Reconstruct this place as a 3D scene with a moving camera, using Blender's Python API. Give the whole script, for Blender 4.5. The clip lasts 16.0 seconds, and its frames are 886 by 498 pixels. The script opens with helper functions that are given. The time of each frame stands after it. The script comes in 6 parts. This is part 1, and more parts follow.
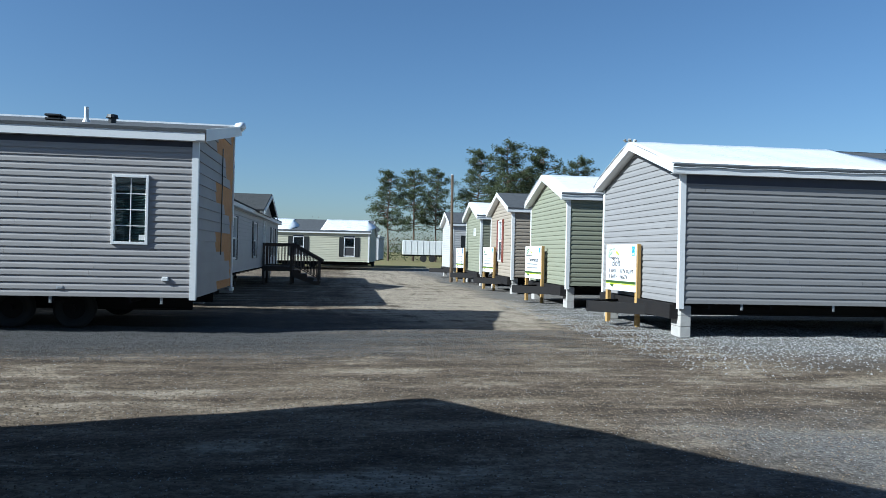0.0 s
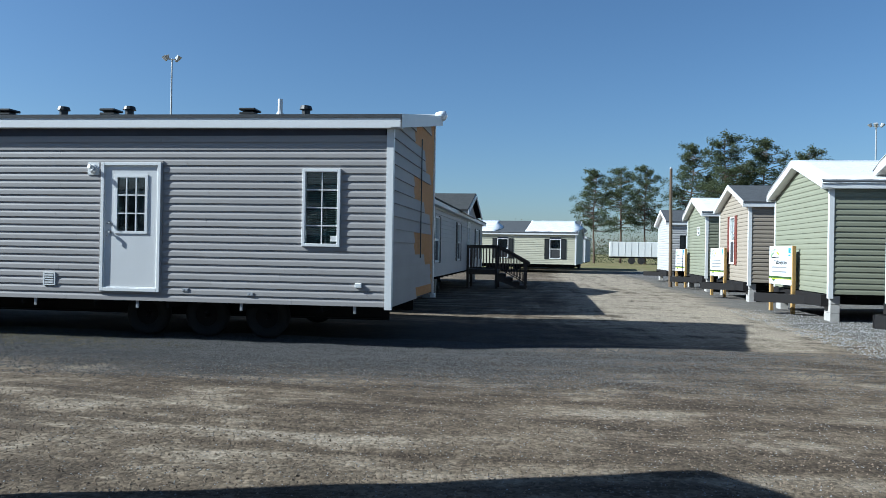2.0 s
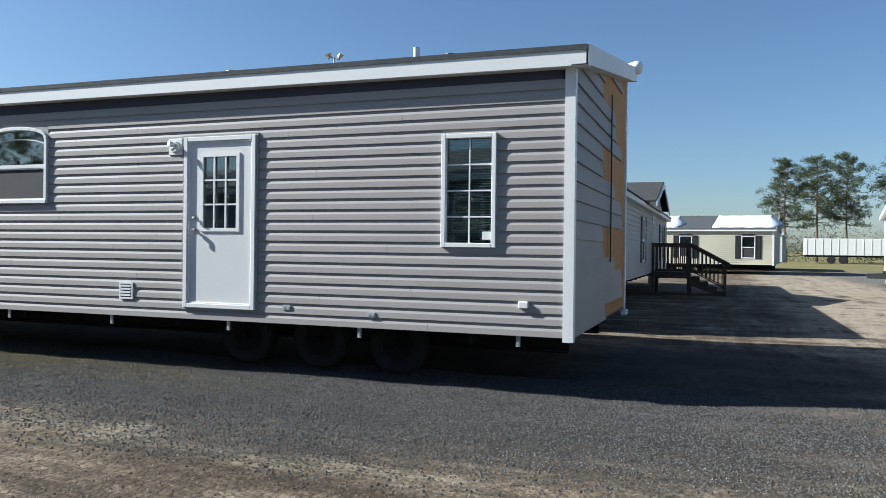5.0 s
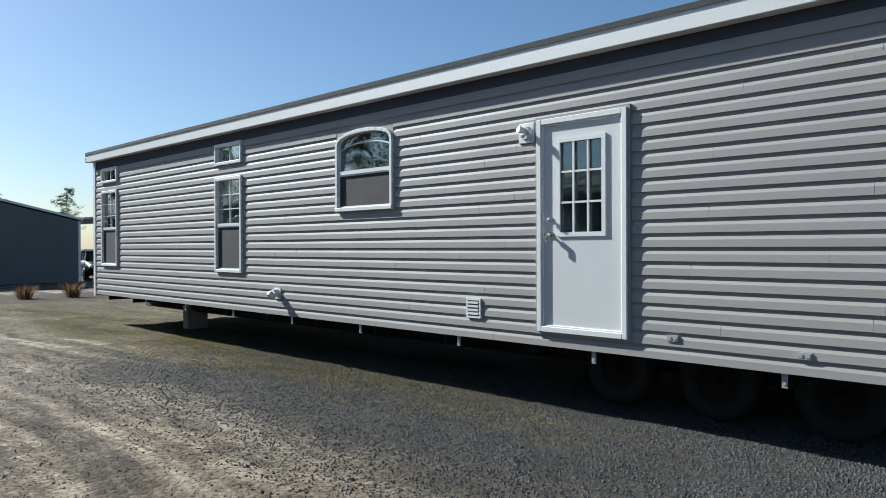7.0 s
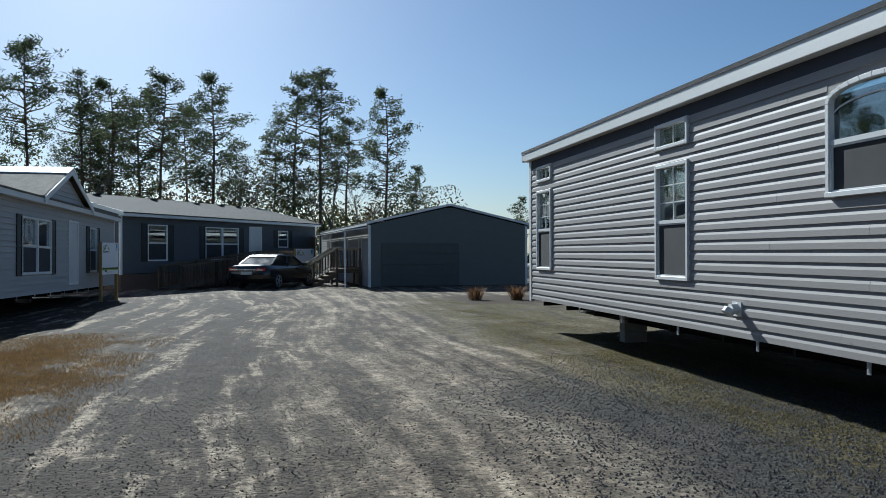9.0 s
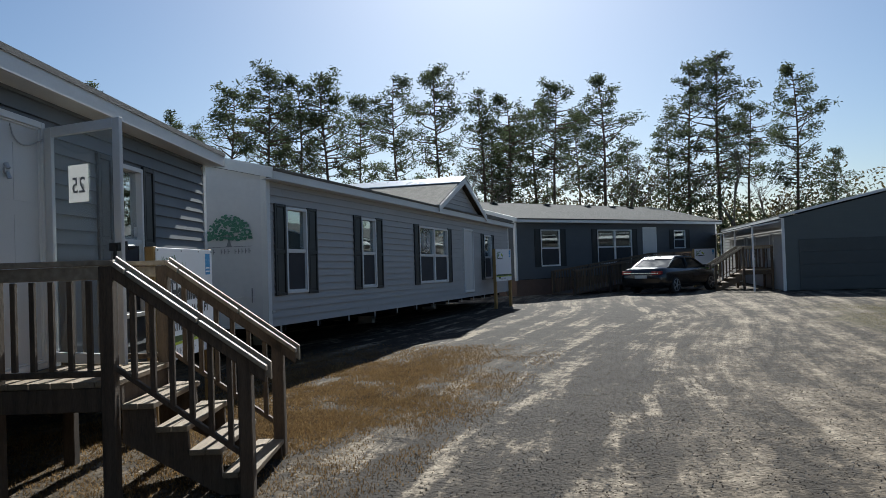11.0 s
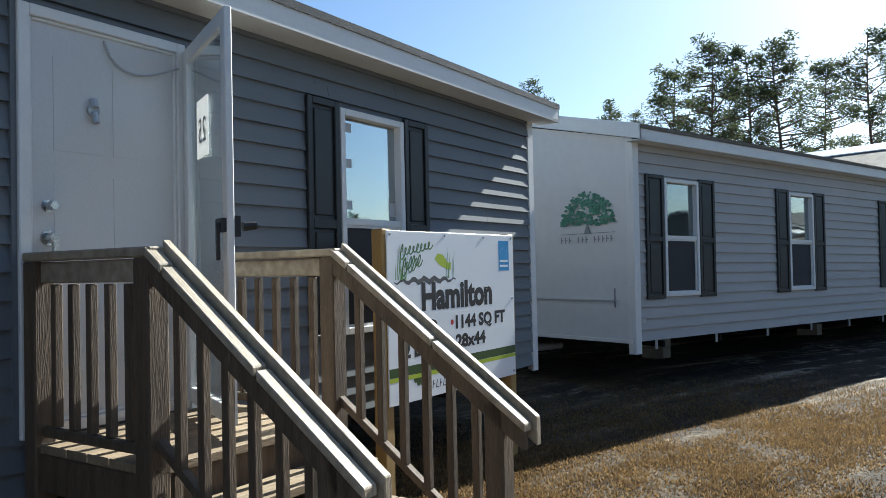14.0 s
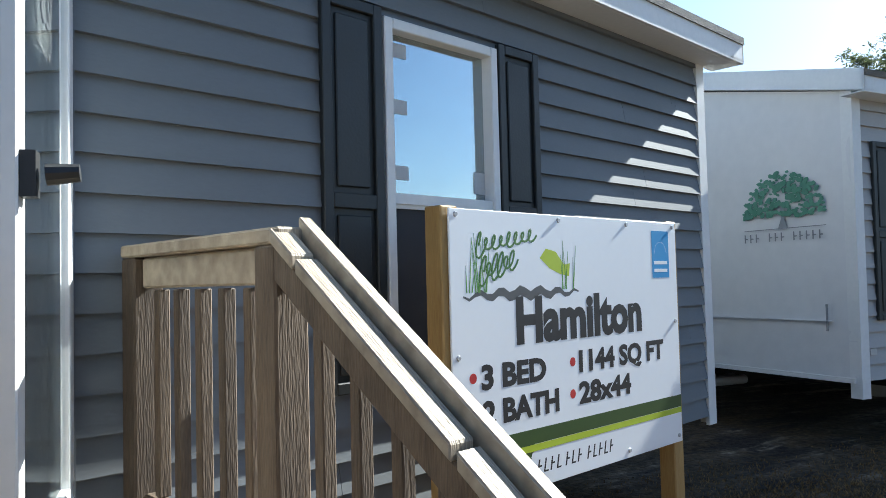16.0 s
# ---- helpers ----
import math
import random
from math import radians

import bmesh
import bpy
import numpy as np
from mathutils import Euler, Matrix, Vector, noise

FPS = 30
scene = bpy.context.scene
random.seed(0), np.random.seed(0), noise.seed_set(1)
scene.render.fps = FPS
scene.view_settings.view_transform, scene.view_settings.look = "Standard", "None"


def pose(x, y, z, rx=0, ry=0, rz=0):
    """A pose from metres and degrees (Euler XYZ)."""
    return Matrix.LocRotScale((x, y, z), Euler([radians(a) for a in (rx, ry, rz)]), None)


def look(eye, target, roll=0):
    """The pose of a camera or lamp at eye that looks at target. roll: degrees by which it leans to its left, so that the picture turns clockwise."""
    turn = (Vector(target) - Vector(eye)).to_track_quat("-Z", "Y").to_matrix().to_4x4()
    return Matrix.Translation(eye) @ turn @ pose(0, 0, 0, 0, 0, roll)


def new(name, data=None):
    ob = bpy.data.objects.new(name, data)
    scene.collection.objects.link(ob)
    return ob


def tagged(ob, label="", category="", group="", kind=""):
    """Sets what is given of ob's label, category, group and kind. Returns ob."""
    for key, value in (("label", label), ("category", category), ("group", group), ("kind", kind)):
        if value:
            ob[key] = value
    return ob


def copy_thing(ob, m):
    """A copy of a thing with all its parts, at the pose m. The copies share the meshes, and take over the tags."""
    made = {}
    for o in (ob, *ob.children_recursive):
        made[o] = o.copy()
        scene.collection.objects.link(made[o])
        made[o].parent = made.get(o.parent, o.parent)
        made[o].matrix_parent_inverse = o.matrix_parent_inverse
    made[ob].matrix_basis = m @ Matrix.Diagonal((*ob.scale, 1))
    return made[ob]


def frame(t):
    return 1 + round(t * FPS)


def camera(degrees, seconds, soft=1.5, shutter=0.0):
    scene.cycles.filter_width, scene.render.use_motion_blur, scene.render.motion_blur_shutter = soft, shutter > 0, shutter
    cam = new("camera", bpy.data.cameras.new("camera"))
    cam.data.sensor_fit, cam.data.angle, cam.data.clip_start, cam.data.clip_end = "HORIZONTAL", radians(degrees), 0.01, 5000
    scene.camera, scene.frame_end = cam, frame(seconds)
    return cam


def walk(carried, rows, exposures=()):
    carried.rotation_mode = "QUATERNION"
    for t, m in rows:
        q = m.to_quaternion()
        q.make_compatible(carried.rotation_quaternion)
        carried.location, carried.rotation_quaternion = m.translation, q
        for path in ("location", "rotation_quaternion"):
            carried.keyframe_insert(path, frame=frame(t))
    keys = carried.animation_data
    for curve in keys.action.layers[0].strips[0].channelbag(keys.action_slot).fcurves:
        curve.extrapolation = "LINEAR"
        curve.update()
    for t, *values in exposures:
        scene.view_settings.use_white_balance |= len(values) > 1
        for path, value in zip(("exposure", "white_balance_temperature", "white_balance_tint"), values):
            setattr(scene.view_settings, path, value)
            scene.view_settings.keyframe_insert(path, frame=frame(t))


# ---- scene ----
cam = camera(60.6, 16.0, soft=0.6)
METRES, EYE, TILT, LEAN, TURN = 17.6, 1.5, 0.0, 0.0, -6.0
PATH = [
    (0, (-0.24, -0.121, 1.44), (0.024, 1.861, 1.45), 1.3),
    (0.5, (-0.235, 0.39, 1.443), (-0.093, 2.385, 1.452), 1.2),
    (1, (-0.292, 0.948, 1.447), (-0.293, 2.948, 1.456), 1.1),
    (1.5, (-0.317, 1.513, 1.444), (-0.427, 3.51, 1.45), 1.0),
    (2, (-0.437, 2.085, 1.43), (-0.703, 4.067, 1.435), 1.0),
    (2.5, (-0.522, 2.57, 1.436), (-0.866, 4.54, 1.439), 0.8),
    (3, (-0.688, 3.177, 1.419), (-1.128, 5.128, 1.421), 0.8),
    (3.2, (-0.78, 3.413, 1.438), (-1.234, 5.361, 1.444), 0.7),
    (5.3, (-1.451, 5.911, 1.46), (-2.191, 7.769, 1.462), 0.7),
    (5.5, (-1.569, 6.081, 1.473), (-2.351, 7.922, 1.483), 0.7),
    (6, (-1.914, 6.564, 1.565), (-2.91, 8.298, 1.552), 0.2),
    (6.5, (-2.257, 6.911, 1.551), (-3.486, 8.488, 1.542), 0.1),
    (6.6, (-2.346, 6.991, 1.546), (-3.628, 8.526, 1.541), -0.1),
    (7, (-2.65, 7.313, 1.518), (-4.096, 8.696, 1.513), -0.2),
    (7.5, (-3.05, 7.678, 1.5), (-4.705, 8.802, 1.496), -0.4),
    (7.7, (-3.205, 7.801, 1.505), (-4.924, 8.824, 1.509), -0.5),
    (8, (-3.492, 7.999, 1.493), (-5.282, 8.891, 1.494), -0.6),
    (8.5, (-4.006, 8.199, 1.495), (-5.903, 8.834, 1.5), -0.7),
    (9, (-4.546, 8.286, 1.493), (-6.507, 8.678, 1.503), -0.2),
    (9.5, (-5.114, 8.31, 1.528), (-7.109, 8.456, 1.541), -0.3),
    (9.7, (-5.325, 8.293, 1.527), (-7.324, 8.323, 1.545), -0.5),
    (11.8, (-7.625, 8.112, 1.489), (-9.417, 7.225, 1.52), -1.8),
    (12, (-7.845, 8.057, 1.498), (-9.608, 7.114, 1.527), -1.6),
    (12.5, (-8.386, 7.957, 1.498), (-10.031, 6.821, 1.54), -1.9),
    (13, (-8.92, 7.849, 1.502), (-10.382, 6.485, 1.549), -1.5),
    (13.5, (-9.403, 7.648, 1.495), (-10.774, 6.192, 1.54), -1.2),
    (14, (-9.922, 7.43, 1.491), (-11.171, 5.868, 1.538), -1.3),
    (14.5, (-10.298, 7.089, 1.515), (-11.491, 5.485, 1.561), -0.9),
    (15, (-10.749, 6.747, 1.506), (-11.878, 5.097, 1.56), -1.1),
    (15.5, (-11.042, 6.38, 1.48), (-12.064, 4.662, 1.543), -1.0),
    (16, (-11.321, 5.994, 1.457), (-12.218, 4.209, 1.544), -1.4),
]
walk(cam, [(t, look(eye, target, roll)) for t, eye, target, roll in PATH],
     exposures=[(0, 0.95, 5250, 3), (3, 0.98, 5300, 3), (5.5, 1.22, 5750, 6), (7, 1.02, 5700, 4), (8, 0.82, 5600, 4), (9, 0.55, 5450, 3), (9.6, 0.42, 5400, 3), (12, 0.9, 6100, 8), (13.5, 1.33, 5850, 4), (16, 2.08, 5800, 4)])
SUN_DIR = Vector((1.52, 0.382, -1.0)).normalized()
world = bpy.data.worlds.new("sky")
scene.world = world
world.use_nodes = True
wn = world.node_tree
sky = wn.nodes.new("ShaderNodeTexSky")
sky.sky_type, sky.sun_disc = "NISHITA", False
sky.sun_elevation = math.asin(-SUN_DIR.z)
sky.sun_rotation = math.atan2(-SUN_DIR.x, -SUN_DIR.y)
sky.air_density, sky.dust_density, sky.ozone_density = 1.0, 0.75, 3.5
wn.links.new(sky.outputs[0], wn.nodes["Background"].inputs[0])
wn.nodes["Background"].inputs[1].default_value = 0.05
sun_data = bpy.data.lights.new("sun", "SUN")
sun_data.energy, sun_data.angle, sun_data.color = 5.0, radians(0.5), (1.0, 0.94, 0.84)
sun = new("sun", sun_data)
sun.matrix_world = look((0, 0, 40), Vector((0, 0, 40)) + SUN_DIR)


# ---- materials ----
def mat(name, col, rough=0.6, col2=None, scale=3.0, fine=60.0, amount=0.5, bump=0.15, metal=0.0, stretch=(1, 1, 1), spec=0.5, jitter=0.0, island=False):
    """A base colour that drifts to col2 at two scales, with fine relief."""
    m = bpy.data.materials.new(name)
    m.use_nodes = True
    nt = m.node_tree
    N, L = nt.nodes, nt.links
    p = N["Principled BSDF"]
    p.inputs["Roughness"].default_value, p.inputs["Metallic"].default_value = rough, metal
    p.inputs["Specular IOR Level"].default_value = spec
    tc, mp = N.new("ShaderNodeTexCoord"), N.new("ShaderNodeMapping")
    mp.inputs["Scale"].default_value = stretch
    L.new(tc.outputs["Object"], mp.inputs[0])
    big, small = N.new("ShaderNodeTexNoise"), N.new("ShaderNodeTexNoise")
    big.inputs["Scale"].default_value, big.inputs["Detail"].default_value = scale, 5
    small.inputs["Scale"].default_value, small.inputs["Detail"].default_value = fine, 3
    L.new(mp.outputs[0], big.inputs[0]), L.new(mp.outputs[0], small.inputs[0])
    add = N.new("ShaderNodeMath")
    add.operation = "MULTIPLY_ADD"
    add.inputs[1].default_value, add.inputs[2].default_value = 0.5, 0
    L.new(big.outputs[0], add.inputs[0])
    add2 = N.new("ShaderNodeMath")
    add2.operation = "MULTIPLY_ADD"
    add2.inputs[1].default_value = 0.5
    L.new(small.outputs[0], add2.inputs[0]), L.new(add.outputs[0], add2.inputs[2])
    ramp = N.new("ShaderNodeMapRange")
    ramp.inputs[1].default_value, ramp.inputs[2].default_value = 0.35, 0.65
    ramp.inputs[4].default_value = amount
    L.new(add2.outputs[0], ramp.inputs[0])
    mix = N.new("ShaderNodeMix")
    mix.data_type = "RGBA"
    col2 = col2 or tuple(c * 0.75 for c in col)
    mix.inputs[6].default_value, mix.inputs[7].default_value = (*col, 1), (*col2, 1)
    L.new(ramp.outputs[0], mix.inputs[0])
    out = mix.outputs[2]
    if jitter:
        src = N.new("ShaderNodeNewGeometry").outputs["Random Per Island"] if island else N.new("ShaderNodeObjectInfo").outputs["Random"]
        mr, hsv = N.new("ShaderNodeMapRange"), N.new("ShaderNodeHueSaturation")
        mr.inputs[3].default_value, mr.inputs[4].default_value = 1 - jitter, 1 + jitter
        L.new(src, mr.inputs[0]), L.new(mr.outputs[0], hsv.inputs["Value"]), L.new(out, hsv.inputs["Color"])
        out = hsv.outputs[0]
    L.new(out, p.inputs["Base Color"])
    if bump:
        b = N.new("ShaderNodeBump")
        b.inputs["Strength"].default_value, b.inputs["Distance"].default_value = bump, 0.01
        L.new(small.outputs[0], b.inputs["Height"]), L.new(b.outputs[0], p.inputs["Normal"])
    rr = N.new("ShaderNodeMapRange")
    rr.inputs[3].default_value, rr.inputs[4].default_value = max(0.02, rough - 0.08), min(1, rough + 0.1)
    L.new(big.outputs[0], rr.inputs[0]), L.new(rr.outputs[0], p.inputs["Roughness"])
    return m


def let_light_through(m, share):
    """Thin blades glow when the sun stands behind them."""
    N, L = m.node_tree.nodes, m.node_tree.links
    tl, mx = N.new("ShaderNodeBsdfTranslucent"), N.new("ShaderNodeMixShader")
    mx.inputs[0].default_value = share
    L.new(N["Principled BSDF"].inputs["Base Color"].links[0].from_socket, tl.inputs[0])
    L.new(N["Principled BSDF"].outputs[0], mx.inputs[1]), L.new(tl.outputs[0], mx.inputs[2])
    L.new(mx.outputs[0], N["Material Output"].inputs[0])


def vinyl(name, col):
    return mat(name, col, 0.6, tuple(c * 0.86 for c in col), 1.5, 40, 0.55, 0.05, stretch=(1, 1, 3), jitter=0.03, spec=0.3)


def glass_mat(name, tint, see):
    """Window glass: clear with a sky-reflecting surface; see is how much it lets through."""
    m = bpy.data.materials.new(name)
    m.use_nodes = True
    N, L = m.node_tree.nodes, m.node_tree.links
    N.remove(N["Principled BSDF"])
    tr, gl, mx, fr = N.new("ShaderNodeBsdfTransparent"), N.new("ShaderNodeBsdfGlossy"), N.new("ShaderNodeMixShader"), N.new("ShaderNodeLayerWeight")
    tr.inputs[0].default_value = (*tint, 1)
    gl.inputs["Roughness"].default_value, gl.inputs[0].default_value = 0.02, (0.9, 0.93, 0.93, 1)
    fr.inputs[0].default_value = 0.5
    pw = N.new("ShaderNodeMath")
    pw.operation = "POWER"
    pw.inputs[1].default_value = 2.0
    L.new(fr.outputs["Facing"], pw.inputs[0])
    mr = N.new("ShaderNodeMapRange")
    mr.inputs[3].default_value = 1 - see
    L.new(pw.outputs[0], mr.inputs[0]), L.new(mr.outputs[0], mx.inputs[0])
    nz, bp = N.new("ShaderNodeTexNoise"), N.new("ShaderNodeBump")
    nz.inputs["Scale"].default_value = 1.3
    bp.inputs["Strength"].default_value, bp.inputs["Distance"].default_value = 0.12, 0.02
    L.new(nz.outputs[0], bp.inputs["Height"]), L.new(bp.outputs[0], gl.inputs["Normal"])
    L.new(tr.outputs[0], mx.inputs[1]), L.new(gl.outputs[0], mx.inputs[2])
    L.new(mx.outputs[0], N["Material Output"].inputs[0])
    return m


GREY_SIDING = vinyl("grey_vinyl", (0.305, 0.287, 0.275))
BLUE_SIDING = vinyl("blue_grey_vinyl", (0.152, 0.166, 0.178))
PALE_SIDING = vinyl("pale_grey_vinyl", (0.405, 0.395, 0.382))
SLATE_SIDING = vinyl("slate_vinyl", (0.090, 0.095, 0.100))
TAUPE_SIDING = vinyl("taupe_vinyl", (0.225, 0.218, 0.214))
SAGE_SIDING = vinyl("sage_vinyl", (0.225, 0.23, 0.165))
TAN_SIDING = vinyl("tan_vinyl", (0.30, 0.255, 0.20))
CREAM_SIDING = vinyl("cream_vinyl", (0.46, 0.44, 0.33))
GARAGE_SIDING = vinyl("grey_green_steel_siding", (0.125, 0.135, 0.128))
WHITE = mat("white_trim", (0.70, 0.70, 0.685), 0.45, (0.60, 0.60, 0.585), 2, 30, 0.5, 0.04)
DOOR_WHITE = mat("white_door_paint", (0.60, 0.60, 0.59), 0.5, (0.52, 0.52, 0.515), 2, 80, 0.5, 0.08)
SHUTTER = mat("black_shutter", (0.012, 0.014, 0.014), 0.5, (0.02, 0.022, 0.02), 5, 80, 0.5, 0.1)
RED_SHUTTER = mat("red_shutter", (0.16, 0.035, 0.02), 0.5, None, 5, 80, 0.5, 0.1)
GARAGE_DOOR = mat("dull_grey_garage_door", (0.075, 0.08, 0.077), 0.7, None, 3, 50, 0.4, 0.1)
CORE = mat("sheathing", (0.05, 0.055, 0.075), 0.8, None, 4, 60, 0.5, 0.1)
OSB = mat("strand_board", (0.46, 0.22, 0.06), 0.7, (0.30, 0.13, 0.03), 9, 70, 0.8, 0.3, stretch=(1, 3, 1))
DARK_SHINGLE = mat("charcoal_shingle", (0.035, 0.038, 0.042), 0.9, (0.075, 0.08, 0.085), 6, 120, 0.8, 0.5)
GREY_SHINGLE = mat("grey_shingle", (0.055, 0.056, 0.055), 0.95, (0.032, 0.034, 0.034), 6, 120, 0.8, 0.5, spec=0.2)
TAN_SHINGLE = mat("tan_shingle", (0.165, 0.145, 0.115), 0.9, (0.10, 0.088, 0.07), 6, 120, 0.8, 0.5)
WRAP = mat("white_plastic_wrap", (0.78, 0.79, 0.80), 0.28, (0.66, 0.68, 0.70), 2.5, 14, 0.6, 0.5, stretch=(0.6, 1.5, 1))
WRAP_WALL = mat("white_sheet_wall", (0.66, 0.655, 0.65), 0.45, (0.55, 0.55, 0.55), 1.2, 9, 0.5, 0.35)
STEEL_DARK = mat("painted_chassis_steel", (0.010, 0.010, 0.011), 0.7, (0.022, 0.017, 0.014), 6, 90, 0.6, 0.2, spec=0.2)
RUBBER = mat("tyre_rubber", (0.012, 0.012, 0.012), 0.8, (0.03, 0.028, 0.025), 8, 90, 0.5, 0.3)
RIM = mat("steel_rim", (0.35, 0.35, 0.36), 0.35, None, 8, 60, 0.4, 0.05, metal=0.8)
STRAP = mat("galvanized_strap", (0.45, 0.46, 0.47), 0.45, None, 12, 90, 0.5, 0.1, metal=0.4)
# Slats toned dull teal, the reflection in the glass put into their colour.
BLIND = mat("reflection_toned_blind", (0.25, 0.32, 0.30), 0.6, None, 4, 60, 0.3, 0.0)
SCREEN = mat("insect_screen", (0.035, 0.035, 0.038), 0.8, None, 4, 200, 0.4, 0.1)
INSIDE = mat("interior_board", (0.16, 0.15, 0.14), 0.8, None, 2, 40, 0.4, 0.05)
GLASS = glass_mat("window_glass", (0.80, 0.88, 0.86), 0.90)
CLEAR = glass_mat("storm_door_glass", (0.95, 0.97, 0.97), 0.99)
MIRROR_GLASS = glass_mat("coated_window_glass", (0.55, 0.68, 0.70), 0.62)
CHROME = mat("brushed_nickel", (0.6, 0.6, 0.6), 0.25, None, 20, 90, 0.3, 0.02, metal=1.0)
BLACK = mat("black_plastic", (0.012, 0.012, 0.012), 0.45, None, 8, 90, 0.4, 0.1)
CONCRETE = mat("concrete_block", (0.42, 0.40, 0.37), 0.9, (0.28, 0.27, 0.25), 5, 70, 0.7, 0.4)
# Porch lumber in three tones: shade and sunlight are put into the colours.
LUMBER_SHADED = mat("treated_lumber", (0.135, 0.092, 0.054), 0.75, (0.05, 0.033, 0.02), 3, 26, 0.85, 0.35, stretch=(9, 9, 0.9), jitter=0.18)
LUMBER_LIT_FLAT = mat("treated_lumber_lit_flat", (0.30, 0.22, 0.13), 0.75, (0.14, 0.10, 0.06), 3, 26, 0.85, 0.35, stretch=(0.9, 9, 9), jitter=0.15)
LUMBER_LIT_RAIL = mat("weathered_rail_lumber_lit", (0.44, 0.36, 0.25), 0.6, (0.16, 0.12, 0.08), 3, 24, 0.8, 0.4, stretch=(9, 0.9, 0.9), jitter=0.12)
DARK_LUMBER = mat("dark_stained_lumber", (0.055, 0.04, 0.03), 0.75, None, 3, 30, 0.6, 0.3, stretch=(6, 6, 1), jitter=0.2)
POST_YELLOW = mat("yellow_pine_post", (0.42, 0.27, 0.09), 0.7, (0.26, 0.15, 0.05), 3, 22, 0.7, 0.3, stretch=(8, 8, 0.8), jitter=0.1)
SIGN_WHITE = mat("sign_face_white", (0.80, 0.82, 0.84), 0.3, (0.76, 0.78, 0.80), 1, 30, 0.4, 0.02)
INK = mat("black_ink", (0.015, 0.015, 0.018), 0.4, None, 4, 60, 0.2, 0.0)
RED_INK = mat("red_ink", (0.45, 0.02, 0.02), 0.4, None, 4, 60, 0.2, 0.0)
GREEN_INK = mat("dark_green_ink", (0.035, 0.075, 0.015), 0.4, None, 4, 60, 0.2, 0.0)
LIME_INK = mat("lime_ink", (0.42, 0.52, 0.03), 0.4, None, 4, 60, 0.2, 0.0)
BLUE_INK = mat("blue_ink", (0.03, 0.26, 0.55), 0.4, None, 4, 60, 0.2, 0.0)
TEAL_INK = mat("dull_green_print", (0.05, 0.19, 0.12), 0.5, (0.10, 0.25, 0.17), 8, 40, 0.6, 0.0)
GREY_INK = mat("grey_print", (0.22, 0.23, 0.24), 0.5, None, 8, 40, 0.3, 0.0)
SCRIPT_INK = mat("script_green_print", (0.05, 0.15, 0.02), 0.5, None, 8, 40, 0.3, 0.0)
LEAF_INK = mat("leaf_green_print", (0.09, 0.25, 0.03), 0.5, None, 8, 40, 0.3, 0.0)
SHRUB_DRY = mat("dry_shrub", (0.16, 0.085, 0.04), 0.8, (0.09, 0.055, 0.03), 3, 30, 0.7, 0.0, jitter=0.3, island=True)
BARK = mat("pine_bark", (0.13, 0.085, 0.055), 0.9, (0.06, 0.04, 0.03), 3, 14, 0.8, 0.6, stretch=(3, 3, 0.6))
NEEDLES = mat("pine_needles", (0.085, 0.106, 0.052), 0.7, (0.068, 0.078, 0.041), 0.6, 5, 0.8, 0.0, jitter=0.35, island=True, spec=0.25)
DULL_LEAVES = mat("dull_winter_leaves", (0.11, 0.085, 0.04), 0.8, (0.06, 0.055, 0.025), 0.5, 5, 0.8, 0.0, jitter=0.35, island=True, spec=0.2)
TWIGS = mat("bare_twigs", (0.16, 0.13, 0.10), 0.9, None, 2, 20, 0.5, 0.0)
CAR_PAINT = mat("black_car_paint", (0.008, 0.009, 0.011), 0.22, None, 3, 40, 0.3, 0.0, spec=0.7)
CAR_GLASS = mat("tinted_car_glass", (0.01, 0.012, 0.013), 0.06, None, 3, 40, 0.3, 0.0, spec=0.4)
TAIL_RED = mat("red_tail_lens", (0.30, 0.01, 0.01), 0.25, None, 3, 40, 0.3, 0.0)
PALE_STONE = mat("pale_gravel_stone", (0.21, 0.207, 0.20), 0.9, (0.115, 0.112, 0.108), 6, 60, 0.6, 0.2, jitter=0.4, island=True)
CLOD = mat("dirt_clod", (0.16, 0.125, 0.09), 0.95, (0.07, 0.052, 0.038), 6, 60, 0.6, 0.2, jitter=0.4, island=True, spec=0.1)
STONE = mat("gravel_stone", (0.078, 0.076, 0.074), 0.9, (0.036, 0.035, 0.034), 6, 60, 0.6, 0.2, jitter=0.4, island=True)
WEEDS = mat("yellow_green_weeds", (0.16, 0.130, 0.048), 0.85, (0.075, 0.066, 0.026), 2, 30, 0.7, 0.0, jitter=0.35, island=True, spec=0.2)
DRY_GRASS = mat("dormant_grass", (0.25, 0.160, 0.070), 0.85, (0.11, 0.068, 0.030), 2, 30, 0.7, 0.0, jitter=0.45, island=True, spec=0.2)
PAPER = mat("white_paper", (0.78, 0.78, 0.77), 0.7, None, 4, 60, 0.2, 0.05)
BRICK_SKIRT = mat("brown_skirting", (0.14, 0.09, 0.065), 0.8, (0.09, 0.06, 0.045), 4, 50, 0.6, 0.2)
RUST_BLADE = mat("galvanized_mast", (0.42, 0.42, 0.42), 0.5, None, 5, 60, 0.5, 0.1, metal=0.3)

for thin in (NEEDLES, DULL_LEAVES, DRY_GRASS, WEEDS, SHRUB_DRY, PAPER):
    let_light_through(thin, 0.45)


# ---- mesh helpers ----
def box(bm, x0, x1, y0, y1, z0, z1, m=None):
    vs = [bm.verts.new((x, y, z)) for x in (x0, x1) for y in (y0, y1) for z in (z0, z1)]
    if m is not None:
        for v in vs:
            v.co = m @ v.co
    for f in ((0, 1, 3, 2), (4, 6, 7, 5), (0, 4, 5, 1), (2, 3, 7, 6), (0, 2, 6, 4), (1, 5, 7, 3)):
        bm.faces.new([vs[i] for i in f])
    return vs


